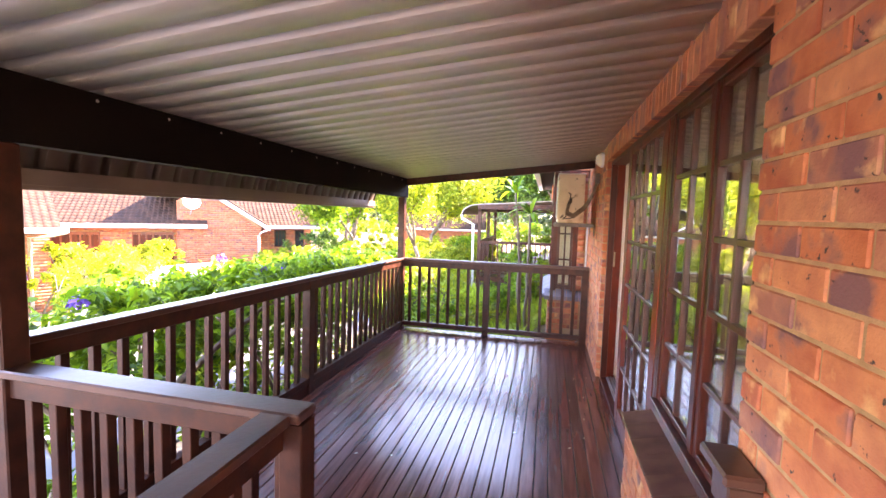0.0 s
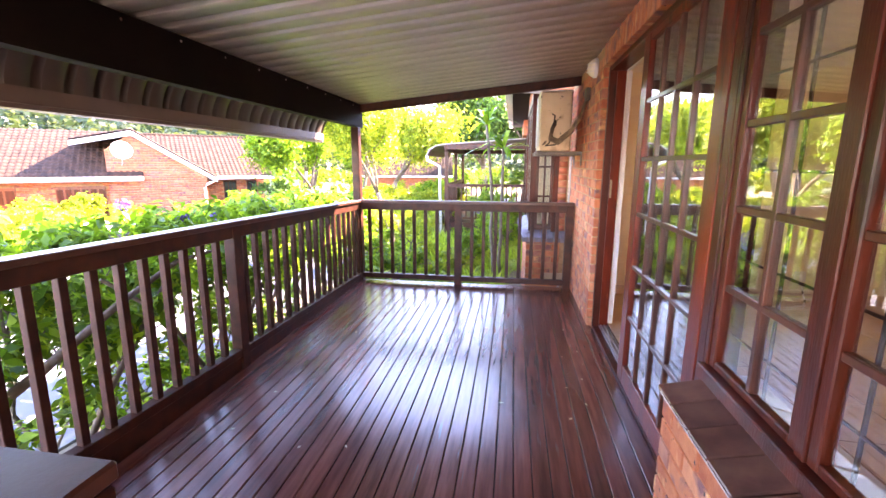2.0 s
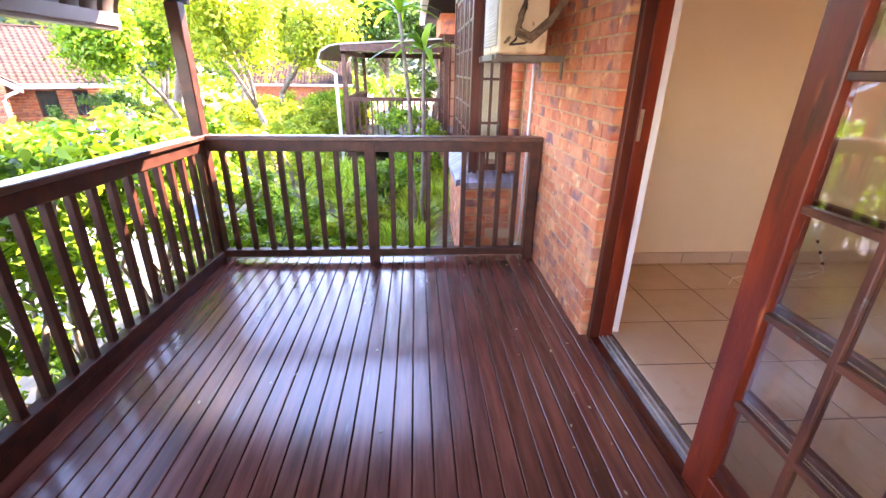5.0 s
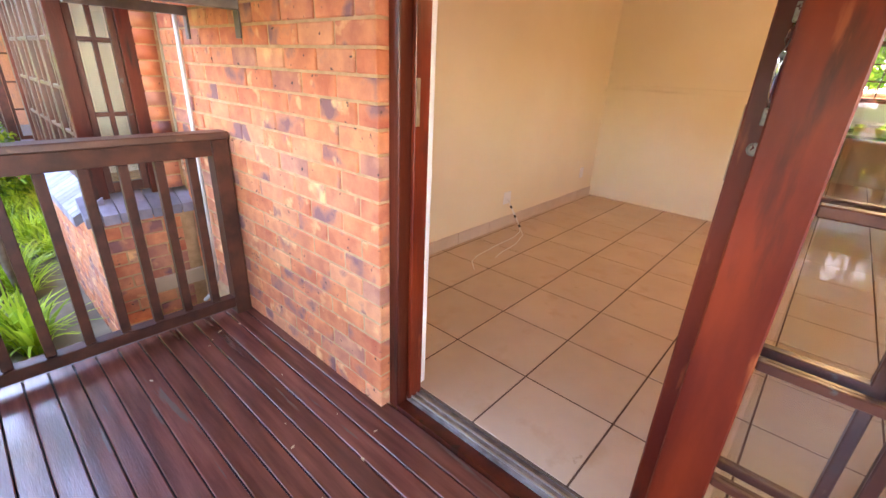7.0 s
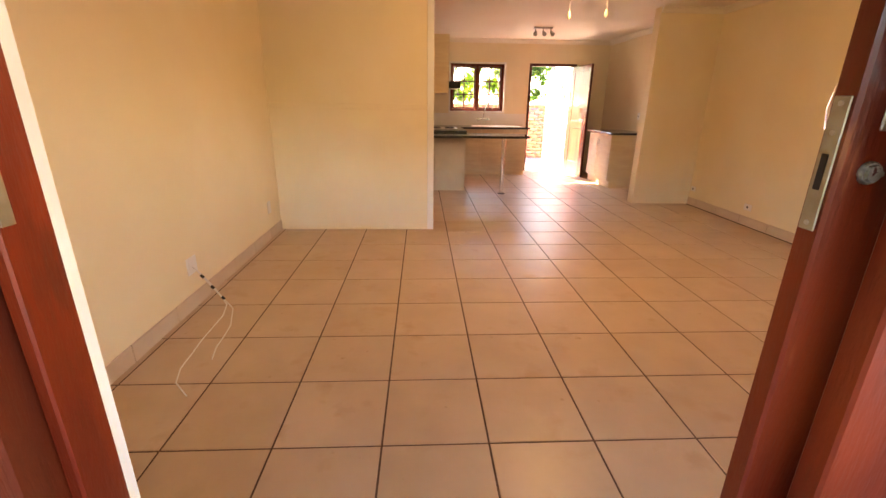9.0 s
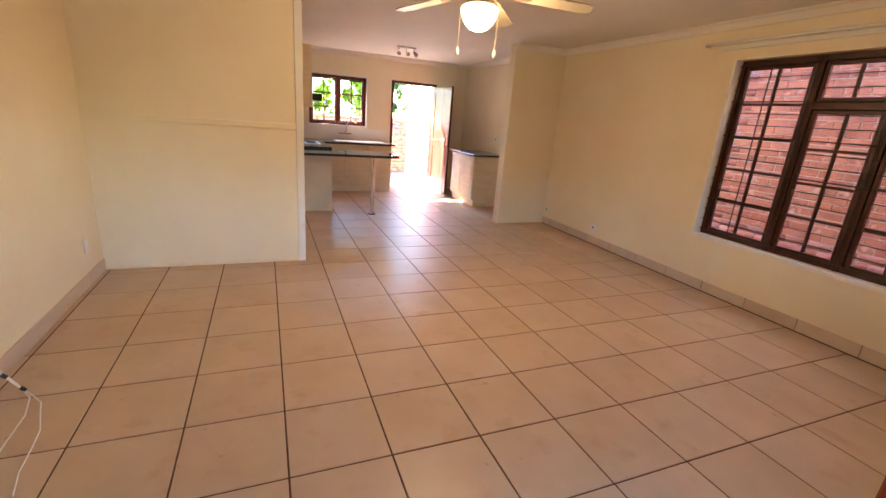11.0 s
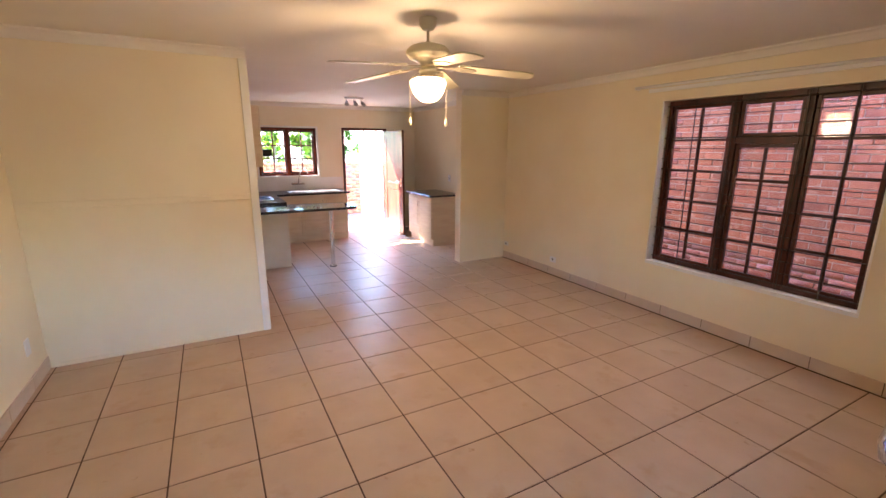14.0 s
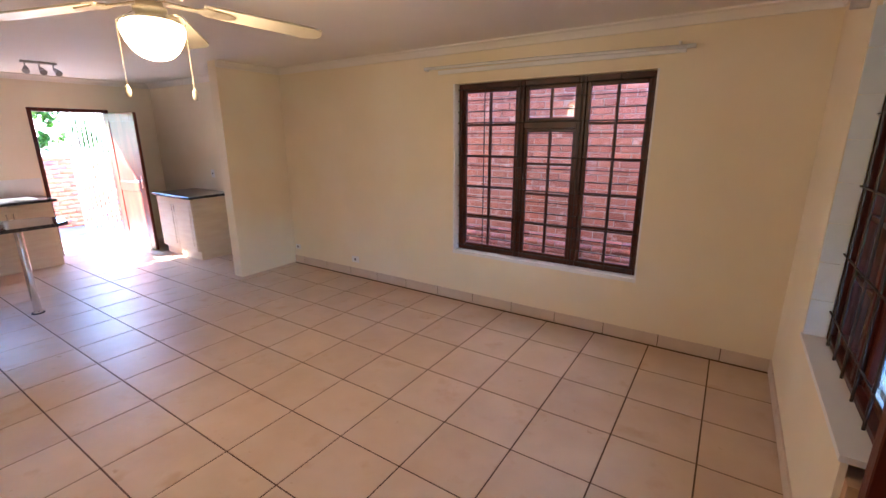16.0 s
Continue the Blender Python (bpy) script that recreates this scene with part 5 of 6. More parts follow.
for k, (x, y, a, b, h, m, sd) in enumerate(((-3.4, 14.6, 0.9, 0.9, 0.62, M_LEAFY, 141), (-2.6, 16.6, 0.7, 1.0, 0.66, M_LEAFY, 142), (-4.6, 18.6, 1.0, 0.9, 0.7, M_LEAFY, 143), (-2.9, 19.6, 1.0, 1.0, 0.75, M_LEAF, 144), (-5.0, 23.5, 1.8, 1.0, 0.9, M_LEAFY, 145), (-1.2, 22.5, 1.6, 1.0, 0.95, M_LEAF, 146), (-9.5, 14.8, 0.9, 1.2, 0.7, M_LEAFY, 147))):
    shrub("garden_hedge", "sunlit yellow-green planting along the garden edge", (x, y, float(ground_z(x, y)) - 0.03), (a, b, h), 5200, 0.055, m, sd, bumps=46, stems=3)

for k in range(8):
    a = radians(4 + 6.5 * k)
    shrub("far_hedge", "broad sunlit hedge beyond the road", (-0.5 - 38 * math.sin(a), 3.8 + 38 * math.cos(a), -1.2), (2.6, 2.6, 1.15 + 0.12 * (k % 3)), 3200, 0.13, M_LEAFY if k % 2 else M_LEAF, 160 + k, category="hedge", bumps=90, stems=2)

# trees
tree("tree", "open yellow-green tree with pale forking branches", (-3.9, 15.3, -1.2), 4.3, None, 14000, 0.055, M_LEAFY, 61, lean=(-0.5, 0), r0=0.10, radius=0.55)
tree("tree", "open yellow-green tree with pale forking branches", (-5.3, 19.5, -1.2), 4.7, None, 14000, 0.065, M_LEAFY, 62, lean=(0.3, 0), r0=0.12, radius=0.7)
tree("tree", "bushy dark green tree beside the house", (-7.9, 18.4, -1.2), 4.4, None, 15000, 0.07, M_LEAF, 63, r0=0.10, radius=0.65)
tree("tree", "bushy green tree with a thin trunk", (-7.2, 21.5, -1.2), 5.0, None, 15000, 0.08, M_LEAF, 64, r0=0.10, radius=0.8)
tree("tree", "large dark green tree behind the neighbouring veranda", (-1.8, 29, -1.2), 6.2, None, 16000, 0.12, M_LEAFD, 65, r0=0.25, radius=1.5)
tree("tree", "large dark green tree behind the neighbouring veranda", (3.0, 31, -1.2), 6.2, None, 14000, 0.12, M_LEAFD, 66, r0=0.25, radius=1.5)
tree("tree", "tall light green tree by the road", (-8.5, 31, -1.2), 6.2, None, 14000, 0.12, M_LEAF, 67, r0=0.25, radius=1.5)
tree("tree", "tall light green tree by the road", (-14, 30, -1.2), 7.0, None, 12000, 0.12, M_LEAFY, 68, r0=0.25, radius=1.4)


def dracaena(base, height, seed):
    t = thing("cabbage_palm", "slender palm with ringed stem and arching leaves", "palm", base)
    rng = random.Random(seed)
    bm = bmesh.new()
    p = [Vector((0, 0, 0))]
    for i in range(6):
        p.append(p[-1] + Vector((rng.uniform(-0.05, 0.03), rng.uniform(-0.03, 0.03), height / 6)))
    tube(bm, p, 0.035, 8, 0.022)
    part("stem", bm, M_BARK, t, smooth=True)
    V, Q = [], []
    for k in range(17):
        a, el, L = rng.uniform(0, 6.28), rng.uniform(0.2, 1.3), rng.uniform(0.55, 0.85)
        d = np.array([math.cos(a) * math.cos(el), math.sin(a) * math.cos(el), math.sin(el)])
        side = np.array([-math.sin(a), math.cos(a), 0])
        o = len(V)
        for i in range(7):
            s = i / 6
            q = np.array(p[-1]) + d * L * s + np.array([0, 0, -0.55 * L * s * s])
            w = 0.045 * math.sin(math.pi * min(1, s * 0.85 + 0.12))
            V += [q - side * w, q + side * w]
        Q += [(o + 2 * i, o + 2 * i + 1, o + 2 * i + 3, o + 2 * i + 2) for i in range(6)]
    c = new("fronds", raw("fronds", np.array(V), np.array(Q), M_LEAF))
    c.parent = t


dracaena((-0.42, 9.3, -0.6), 2.75, 71)
dracaena((-0.30, 9.45, -0.6), 2.35, 72)

tree("tree", "leafy green tree behind the garden", (0.2, 21.5, -1.2), 5.2, None, 9000, 0.09, M_LEAFD, 69, r0=0.14, radius=0.8)
tree("tree", "leafy green tree beyond the road", (-11.5, 24, -1.2), 5.5, None, 9000, 0.09, M_LEAFY, 70, r0=0.14, radius=0.8)

# hills with woods
def hills():
    r = np.random.RandomState(9)
    cs, rs = [], []
    for k in range(900):
        a = radians(r.uniform(-40, 100))
        d = r.uniform(60, 150)
        h = (d - 45) * 0.17 * (0.92 + 0.08 * math.sin(a * 3)) * (1.1 if a > 0.4 else 0.85)
        cs.append((-d * math.sin(a), d * math.cos(a), -2 + h))
        rs.append(r.uniform(2.2, 4.5))
    o = new("distant_woods", leaves("distant_woods", cs, rs, 120000, 0.42, M_LEAFF, 9, shell=0.7, slender=0.8))
    tagged(o, "hazy wooded hillside beyond the houses", "woods", kind="stuff")


hills()
bm = bmesh.new()
seg = 48
ring = []
for k in range(seg + 1):
    a = radians(-60 + 180 * k / seg)
    row = []
    for d, h in ((52, -1.6), (75, 2.5), (110, 8.0), (155, 14.0), (170, 13.0)):
        hh = h * (0.95 + 0.1 * math.sin(a * 3)) if h > 0 else h
        row.append(bm.verts.new((-d * math.sin(a), d * math.cos(a), hh)))
    ring.append(row)
for a, b in zip(ring, ring[1:]):
    for k in range(4):
        bm.faces.new((a[k], a[k + 1], b[k + 1], b[k]))
lone("hill", bm, surf("hillside_scrub", (0.05, 0.09, 0.04), (0.12, 0.17, 0.07), 0.3, 0.95, 0.0), "low green hillside behind the houses", "hill", "structure")


# ---------- brick walls ----------
def brick_meshes(mat, L=0.222, H=0.075, D=0.104):
    out = []
    for w in (L, (L - 0.01) / 2):
        bm = bmesh.new()
        box(bm, -w / 2, w / 2, -0.0, D, -H / 2, H / 2, 0.004)
        out.append((w, finish(bm, "brick", mat)))
    return out


def brick_face(parent, meshes, x, y, ang, length, z0, courses, keep=None, start=0, jitter=0.003, seed=1, skip=None):
    """Running bond from (x, y), drawn along the heading ang, bricks' outer faces to its right."""
    rng = random.Random(seed)
    (fl, full), (hl, half) = meshes
    ca, sa = math.cos(radians(ang)), math.sin(radians(ang))
    for c in range(courses):
        z = z0 + 0.0375 + c * 0.0856
        s = 0.0
        first = (c + start) % 2 == 1
        while s < length - 0.03:
            w, me = (hl, half) if first else (fl, full)
            first = False
            if s + w > length + 0.01:
                if length - s >= hl - 0.01:
                    w, me = hl, half
                else:
                    break
            m = s + w / 2
            if not (skip and skip(m, z)):
                j = rng.uniform(-jitter, jitter)
                px, py = x + ca * m - sa * j, y + sa * m + ca * j
                yield px, py, z, me, ang
            s += w + 0.01


def lay(parent, gen):
    for px, py, z, me, ang in gen:
        piece("brick", me, parent, pose(px, py, z, 0, 0, ang))


def lay_joined(name, parent, mat, gen, L=0.222, H=0.075, D=0.104):
    """The same bricks as one mesh."""
    V, Q = [], []
    F = np.array([(0, 2, 3, 1), (4, 5, 7, 6), (0, 1, 5, 4), (2, 6, 7, 3), (0, 4, 6, 2), (1, 3, 7, 5)])
    for px, py, z, me, ang in gen:
        w = max(v.co.x for v in me.vertices)
        ca, sa = math.cos(radians(ang)), math.sin(radians(ang))
        o = len(V)
        for dz in (-H / 2, H / 2):
            for dy in (0, D):
                for dx in (-w, w):
                    V.append((px + ca * dx - sa * dy, py + sa * dx + ca * dy, z + dz))
        Q.append(F + o)
    ob = new(name, raw(name, np.array(V), np.concatenate(Q), mat))
    ob.parent = parent
    return tagged(ob, kind="stuff")


BR = brick_meshes(M_BRICK)
# outer face of the front wall looks to -x: heading -90 (towards -y), so +local y points to +x
lay(front, brick_face(front, BR, XO, D1 + 1.962, -90, 1.962, 0.0, 28, seed=2))
lay(front, brick_face(front, BR, XO, W0, -90, 1.2, 0.0, 28, start=1, seed=3))
lay_joined("bricks_lower", front, M_BRICKS, brick_face(front, BR, XO, W0 - 1.2, -90, 2.2, 0.0, 28, seed=4))
bm = bmesh.new()
box(bm, 0, 0.104, -0.0376, 0.0376, 0, 0.222, 0.004)
SOLDIER = finish(bm, "soldier_brick", M_BRICK)
for k in range(40):
    piece("soldier_brick", SOLDIER, front, pose(XO - 0.003, W0 + 0.045 + 0.0856 * k, HEAD))
# sill base below the window
lay(front, brick_face(front, BR, 0.492, W1 - 0.055, -90, W1 - 0.055 - W0, 0.0, 7, seed=6, start=1))
lay(front, brick_face(front, brick_meshes(M_BRICK, 0.10, 0.075, 0.05), 0.598, W1 - 0.055, 180, 0.105, 0.0, 7, seed=6))

# bay window of this building beyond the deck
bay = new("bay_window")
tagged(bay, "projecting timber bay window on a brick base", "bay window", kind="structure")
BX, BY0, BY1 = 0.08, 7.75, 9.75
slab("base_core", M_MORTAR, BX + 0.006, XO + 0.3, BY0 + 0.006, BY1, -0.9, 0.50, parent=bay)
lay(bay, brick_face(bay, BR, BX, BY0, 0, 0.53, -0.62, 13, seed=7))
lay(bay, brick_face(bay, BR, BX, BY1, -90, BY1 - BY0, -0.62, 13, seed=8, start=1))
slab("return_core", M_MORTAR, XO - 0.121, XO, 7.752, 7.80, 0.60, 2.41, parent=bay)
lay_joined("bricks_upper", bay, M_BRICKS, brick_face(bay, BR, XO - 0.125, 7.745, 0, 0.106, 0.60, 21, seed=9, jitter=0.001))
bm = bmesh.new()
for k in range(int(0.66 / 0.085)):
    x = BX - 0.06 + 0.085 * k
    v = box(bm, x, x + 0.078, BY0 - 0.10, BY0 + 0.06, 0.54, 0.60)
    for i in (0, 1, 4, 5):
        v[i].co.z -= 0.09
part("sill_bricks", bm, M_SLATE, bay)
bm = bmesh.new()
for k in range(int(2.05 / 0.085)):
    y = BY0 - 0.02 + 0.085 * k
    v = box(bm, BX - 0.10, BX + 0.06, y, y + 0.078, 0.54, 0.60)
    for i in (0, 2, 4, 6):
        v[i].co.z -= 0.09
part("sill_bricks", bm, M_SLATE, bay)
for x, y in ((BX + 0.06, BY0 + 0.04), (XO - 0.155, BY0 + 0.045), (BX + 0.06, BY1 - 0.04)):
    slab("bay_post", M_JAMB, x - 0.04, x + 0.04, y - 0.04, y + 0.04, 0.58, 2.36, parent=bay, bev=0.004)
slab("bay_head", M_JAMB, BX + 0.02, XO + 0.1, BY0, BY1, 2.30, 2.42, parent=bay, bev=0.004)
a = sash(bay, "side_light", BX + 0.10, XO - 0.196, 0.61, 2.30, 2, 4, 0.035, 0.06, 0.05, 0.04, axis="x", mat=M_SASH)
a.location.y = BY0 + 0.04
for k in range(4):
    a = sash(bay, "front_light", BY0 + 0.08 + 0.46 * k, BY0 + 0.53 + 0.46 * k, 0.61, 2.30, 2, 6, 0.035, 0.06, 0.05, 0.04, mat=M_SASH)
    a.location.x = BX + 0.06
slab("bay_lintel", M_BRICKS, BX + 0.03, XO + 0.1, BY0 + 0.02, BY1, 2.42, 2.62, parent=bay)
slab("wall_beyond", M_BRICKS, XO, XO + 0.2, 9.76, 13.4, -0.9, 2.6, parent=bay)
slab("room_back", M_WALL, 1.6, 1.7, 7.0, 13.0, -0.5, 2.6, parent=bay)
slab("room_side", M_WALL, 0.14, 3.0, BY1 + 0.01, BY1 + 0.1, 0.62, 2.6, parent=bay)
# pale panel added behind the side panes for their warm reflections and inside wall
slab("room_screen", M_WALL, 0.22, 1.59, BY0 + 0.55, BY0 + 0.6, 0.62, 2.49, parent=bay)
slab("room_ceiling", M_CEIL, 0.3, 3.0, 7.73, BY1, 2.5, 2.58, parent=bay)
slab("room_floor", M_TILE, 0.3, 3.0, 7.73, BY1, -0.1, 0.0, parent=bay)
# eave over the bay
eave = new("eave")
tagged(eave, "dark eave with white gutter above the bay window", "eave", kind="structure")
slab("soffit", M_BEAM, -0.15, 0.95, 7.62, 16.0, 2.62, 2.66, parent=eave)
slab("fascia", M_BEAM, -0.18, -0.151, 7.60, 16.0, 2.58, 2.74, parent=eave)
bm = bmesh.new()
prism(bm, [(-0.30, 2.60), (-0.185, 2.60), (-0.185, 2.72), (-0.30, 2.72)], "y", 7.55, 16.0)
part("gutter", bm, M_WHITE, eave)
bm = bmesh.new()
tube(bm, [(-0.24, 7.70, 2.60), (-0.24, 7.70, 2.50), (-0.10, 7.70, 2.44), (0.20, 7.70, 2.42)], 0.035, 10)
part("downpipe", bm, M_WHITE, eave, smooth=True)
bm = bmesh.new()
prism(bm, [(-0.25, 2.70), (4.0, 4.1), (4.0, 2.6), (-0.15, 2.662)], "y", 7.62, 16.0)
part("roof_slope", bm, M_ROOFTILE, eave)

# neighbouring veranda
nv = new("neighbour_veranda")
tagged(nv, "neighbouring timber veranda with curved roof edge and railing", "veranda", kind="structure")
NY0, NY1 = 14.3, 18.5
slab("floor", M_RAIL, -2.1, 0.3, NY0, NY1, -0.35, -0.2, parent=nv)
for x, y in ((-2.05, NY0), (-2.05, 16.4), (-2.05, NY1)):
    slab("post", M_RAIL, x - 0.05, x + 0.05, y, y + 0.1, -1.2, 1.95, parent=nv)
slab("top_rail", M_RAIL, -2.0, 0.3, NY0 + 0.01, NY0 + 0.08, 0.84, 0.92, parent=nv)
slab("top_rail", M_RAIL, -2.08, -2.02, NY0 + 0.1, NY1, 0.84, 0.92, parent=nv)
slab("bottom_rail", M_RAIL, -2.0, 0.3, NY0 + 0.02, NY0 + 0.07, -0.1, -0.05, parent=nv)
bm = bmesh.new()
box(bm, -0.018, 0.018, -0.018, 0.018, -0.05, 0.84)
NB = finish(bm, "baluster", M_RAIL)
for k in range(15):
    piece("baluster", NB, nv, pose(-1.9 + 0.145 * k, NY0 + 0.045, 0))
for k in range(27):
    piece("baluster", NB, nv, pose(-2.05, NY0 + 0.2 + 0.15 * k, 0))
bm = bmesh.new()
prism(bm, [(0.5, 2.22), (-2.1, 2.06), (-2.35, 2.02), (-2.55, 1.9), (-2.63, 1.72), (-2.60, 1.72), (-2.52, 1.88), (-2.33, 1.99), (-2.1, 2.03), (0.5, 2.19)], "y", NY0 - 0.1, NY1 + 0.3)
part("roof_sheet", bm, M_SHINGLE, nv)
slab("beam", M_RAIL, -2.1, 0.19, NY0 - 0.07, NY0 - 0.001, 1.90, 2.06, parent=nv)
slab("brick_wall", M_BRICKS, 0.62, 0.8, 13.4, NY1 + 8, -1.2, 2.6, parent=nv)
slab("bay_base", M_BRICKS, 0.20, 0.62, 13.42, 15.3, -1.2, 0.10, parent=nv)
slab("bay_sill", M_SLATE, 0.12, 0.62, 13.34, 15.34, 0.101, 0.16, parent=nv, bev=0.01)
for x, y in ((0.24, 13.46), (0.24, 15.2)):
    slab("bay_post", M_RAIL, x - 0.05, x + 0.05, y - 0.05, y + 0.05, 0.161, 2.12, parent=nv)
slab("bay_head", M_RAIL, 0.19, 0.62, 13.41, 15.26, 2.121, 2.22, parent=nv)
slab("bay_lintel", M_BRICKS, 0.10, 0.62, 13.36, 15.3, 2.221, 2.60, parent=nv)
a = sash(nv, "side_light", 0.30, 0.61, 0.17, 2.115, 1, 5, 0.035, 0.05, 0.05, 0.04, axis="x", mat=M_RAIL)
a.location.y = 13.46
for k in range(3):
    a = sash(nv, "front_light", 13.52 + 0.545 * k, 14.055 + 0.545 * k, 0.17, 2.115, 2, 5, 0.035, 0.05, 0.05, 0.04, mat=M_RAIL)
    a.location.x = 0.24
slab("bay_blind", M_WALL, 0.60, 0.618, 13.5, 15.2, 0.17, 2.1, parent=nv)
slab("rear_beam", M_RAIL, -2.1, 0.5, NY1 - 0.06, NY1, 1.86, 2.0, parent=nv)
slab("edge_beam", M_RAIL, -2.1, -2.0, NY0, NY1, 1.84, 1.955, parent=nv)
bm = bmesh.new()
tube(bm, [(-2.62, NY0, 1.72), (-2.60, NY0, 1.6), (-2.25, NY0 + 0.02, 1.42), (-2.2, NY0 + 0.02, -1.2)], 0.04, 10)
part("downpipe", bm, M_WHITE, nv, smooth=True)
bush = shrub("clipped_bush", "bright green clipped bush before the neighbouring veranda", (-0.55, 13.2, -0.6), (0.65, 0.4, 0.68), 4200, 0.04, M_LEAF, 81, bumps=34, stems=3)

# ---------- houses across the road ----------
H_AZ, H_D = 42.0, 19.5
hx, hy = -0.05 - H_D * math.sin(radians(H_AZ)), 1.5 + H_D * math.cos(radians(H_AZ))


def tiled(parent, u0, u1, v0, z0, v1, z1, name="roof_tiles", along="u"):
    """A slope of lapped pan tiles from the eave (v0, z0) to the ridge (v1, z1)."""
    rows = max(3, int(math.hypot(v1 - v0, z1 - z0) / 0.22))
    cols = max(3, int(abs(u1 - u0) / 0.17))
    V, Q = [], []
    prof = ((0.0, 0.0), (0.18, 0.02), (0.42, 0.028), (0.6, 0.012), (0.8, 0.0), (1.0, 0.0))
    for r in range(rows):
        s0, s1 = r / rows, (r + 1) / rows
        a0, b0, a1, b1 = v0 + (v1 - v0) * s0, z0 + (z1 - z0) * s0, v0 + (v1 - v0) * s1, z0 + (z1 - z0) * s1
        for c in range(cols):
            w = (u1 - u0) / cols
            o = len(V)
            for f, h in prof:
                u = u0 + (c + f) * w
                p = [(u, a0, b0 + h + 0.0), (u, a0, b0 + h + 0.028), (u, a1, b1 + h + 0.01)]
                V += [(q[1], q[0], q[2]) if along == "v" else q for q in p]
            for i in range(len(prof) - 1):
                k = o + 3 * i
                Q += [(k, k + 3, k + 4, k + 1), (k + 1, k + 4, k + 5, k + 2)]
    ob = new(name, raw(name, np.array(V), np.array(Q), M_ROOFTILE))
    ob.parent = parent
    return ob


house = thing("house", "single-storey red brick house with terracotta tiled roofs", "house", (hx, hy, 0), rz=H_AZ)
HB = surf("house_brickwork", (0.50, 0.20, 0.12), (0.62, 0.28, 0.17), 4, 0.85, 0.3, fine=30)


def facade_bricks(parent, u0, u1, v, z0, z1, skip=None):
    """Brick courses on a far wall as one mesh."""
    V, Q = [], []
    F = np.array([(0, 1, 3, 2), (0, 4, 5, 1), (2, 3, 7, 6)])
    rows = int((z1 - z0) / 0.086)
    for r in range(rows):
        u = u0 - (0.116 if r % 2 else 0)
        z = z0 + r * 0.086
        while u < u1:
            a, b = max(u, u0), min(u + 0.222, u1)
            if b - a > 0.03 and not (skip and skip((a + b) / 2, z)):
                o = len(V)
                V += [(a, v - 0.008, z), (b, v - 0.008, z), (a, v - 0.008, z + 0.076), (b, v - 0.008, z + 0.076), (a, v, z), (b, v, z), (a, v, z + 0.076), (b, v, z + 0.076)]
                Q.append(F + o)
            u += 0.232
    ob = new("brickwork", raw("brickwork", np.array(V), np.concatenate(Q), M_BRICKS))
    ob.parent = parent
    return tagged(ob, kind="stuff")


EZ, RZ = 1.02, 2.72
slab("wall", M_MORTAR, -6.5, -0.4, 0.25, 6.0, -1.25, EZ, parent=house)
facade_bricks(house, -6.5, -0.4, 0.25, -1.2, EZ - 0.02, lambda u, z: (-2.95 < u < -1.55 or -5.6 < u < -3.9) and z < 0.72)
tiled(house, -7.0, -0.4, -0.25, EZ + 0.02, 3.0, RZ)
slab("fascia", M_WHITE, -7.0, -0.4, -0.33, -0.255, EZ - 0.14, EZ + 0.01, parent=house)
for u0, u1 in ((-2.95, -1.55), (-5.6, -3.9)):
    g = slab("garage_door", M_DOORWOOD, u0 + 0.02, u1 - 0.02, 0.16, 0.245, -1.2, 0.70, parent=house)
    n = 6
    for k in range(n):
        w = (u1 - u0 - 0.04) / n
        for z in (-0.95, -0.4, 0.15):
            slab("panel", M_JAMB, u0 + 0.02 + k * w + 0.03, u0 + 0.02 + (k + 1) * w - 0.03, 0.145, 0.159, z, z + 0.45, parent=g)
# gable wing
AU, AZ_, GU0, GU1 = -0.62, 2.62, -1.75, 1.72
bm = bmesh.new()
prism(bm, [(GU0 + 0.3, -1.25), (GU1 - 0.1, -1.25), (GU1 - 0.1, EZ), (AU, AZ_ - 0.08), (GU0 + 0.3, AZ_ - 0.08 - (AU - GU0 - 0.3) * 0.72)], "y", 0.0, 6.5)
part("gable_wall", bm, M_MORTAR, house)


def gable_skip(u, z):
    top = AZ_ - 0.14 - abs(u - AU) * 0.70
    return z > top - 0.05


facade_bricks(house, GU0 + 0.3, GU1 - 0.1, 0.0, -1.2, AZ_, gable_skip)
bm = bmesh.new()
prism(bm, [(AU, AZ_), (GU1 + 0.25, EZ - 0.10), (GU1 + 0.25, EZ - 0.26), (AU, AZ_ - 0.17)], "y", -0.22, -0.16)
prism(bm, [(AU, AZ_), (GU0 - 0.6, AZ_ - 0.05 - (AU - GU0 + 0.6) * 0.2), (GU0 - 0.6, AZ_ - 0.2 - (AU - GU0 + 0.6) * 0.2), (AU, AZ_ - 0.17)], "y", -0.22, -0.16)
part("barge_board", bm, M_WHITE, house)
tiled(house, -0.16, 6.5, GU1 + 0.3, EZ - 0.10, AU, AZ_ + 0.04, along="v")
tiled(house, -0.16, 6.5, GU0 - 0.6, AZ_ - 0.35, AU, AZ_ + 0.04, along="v")
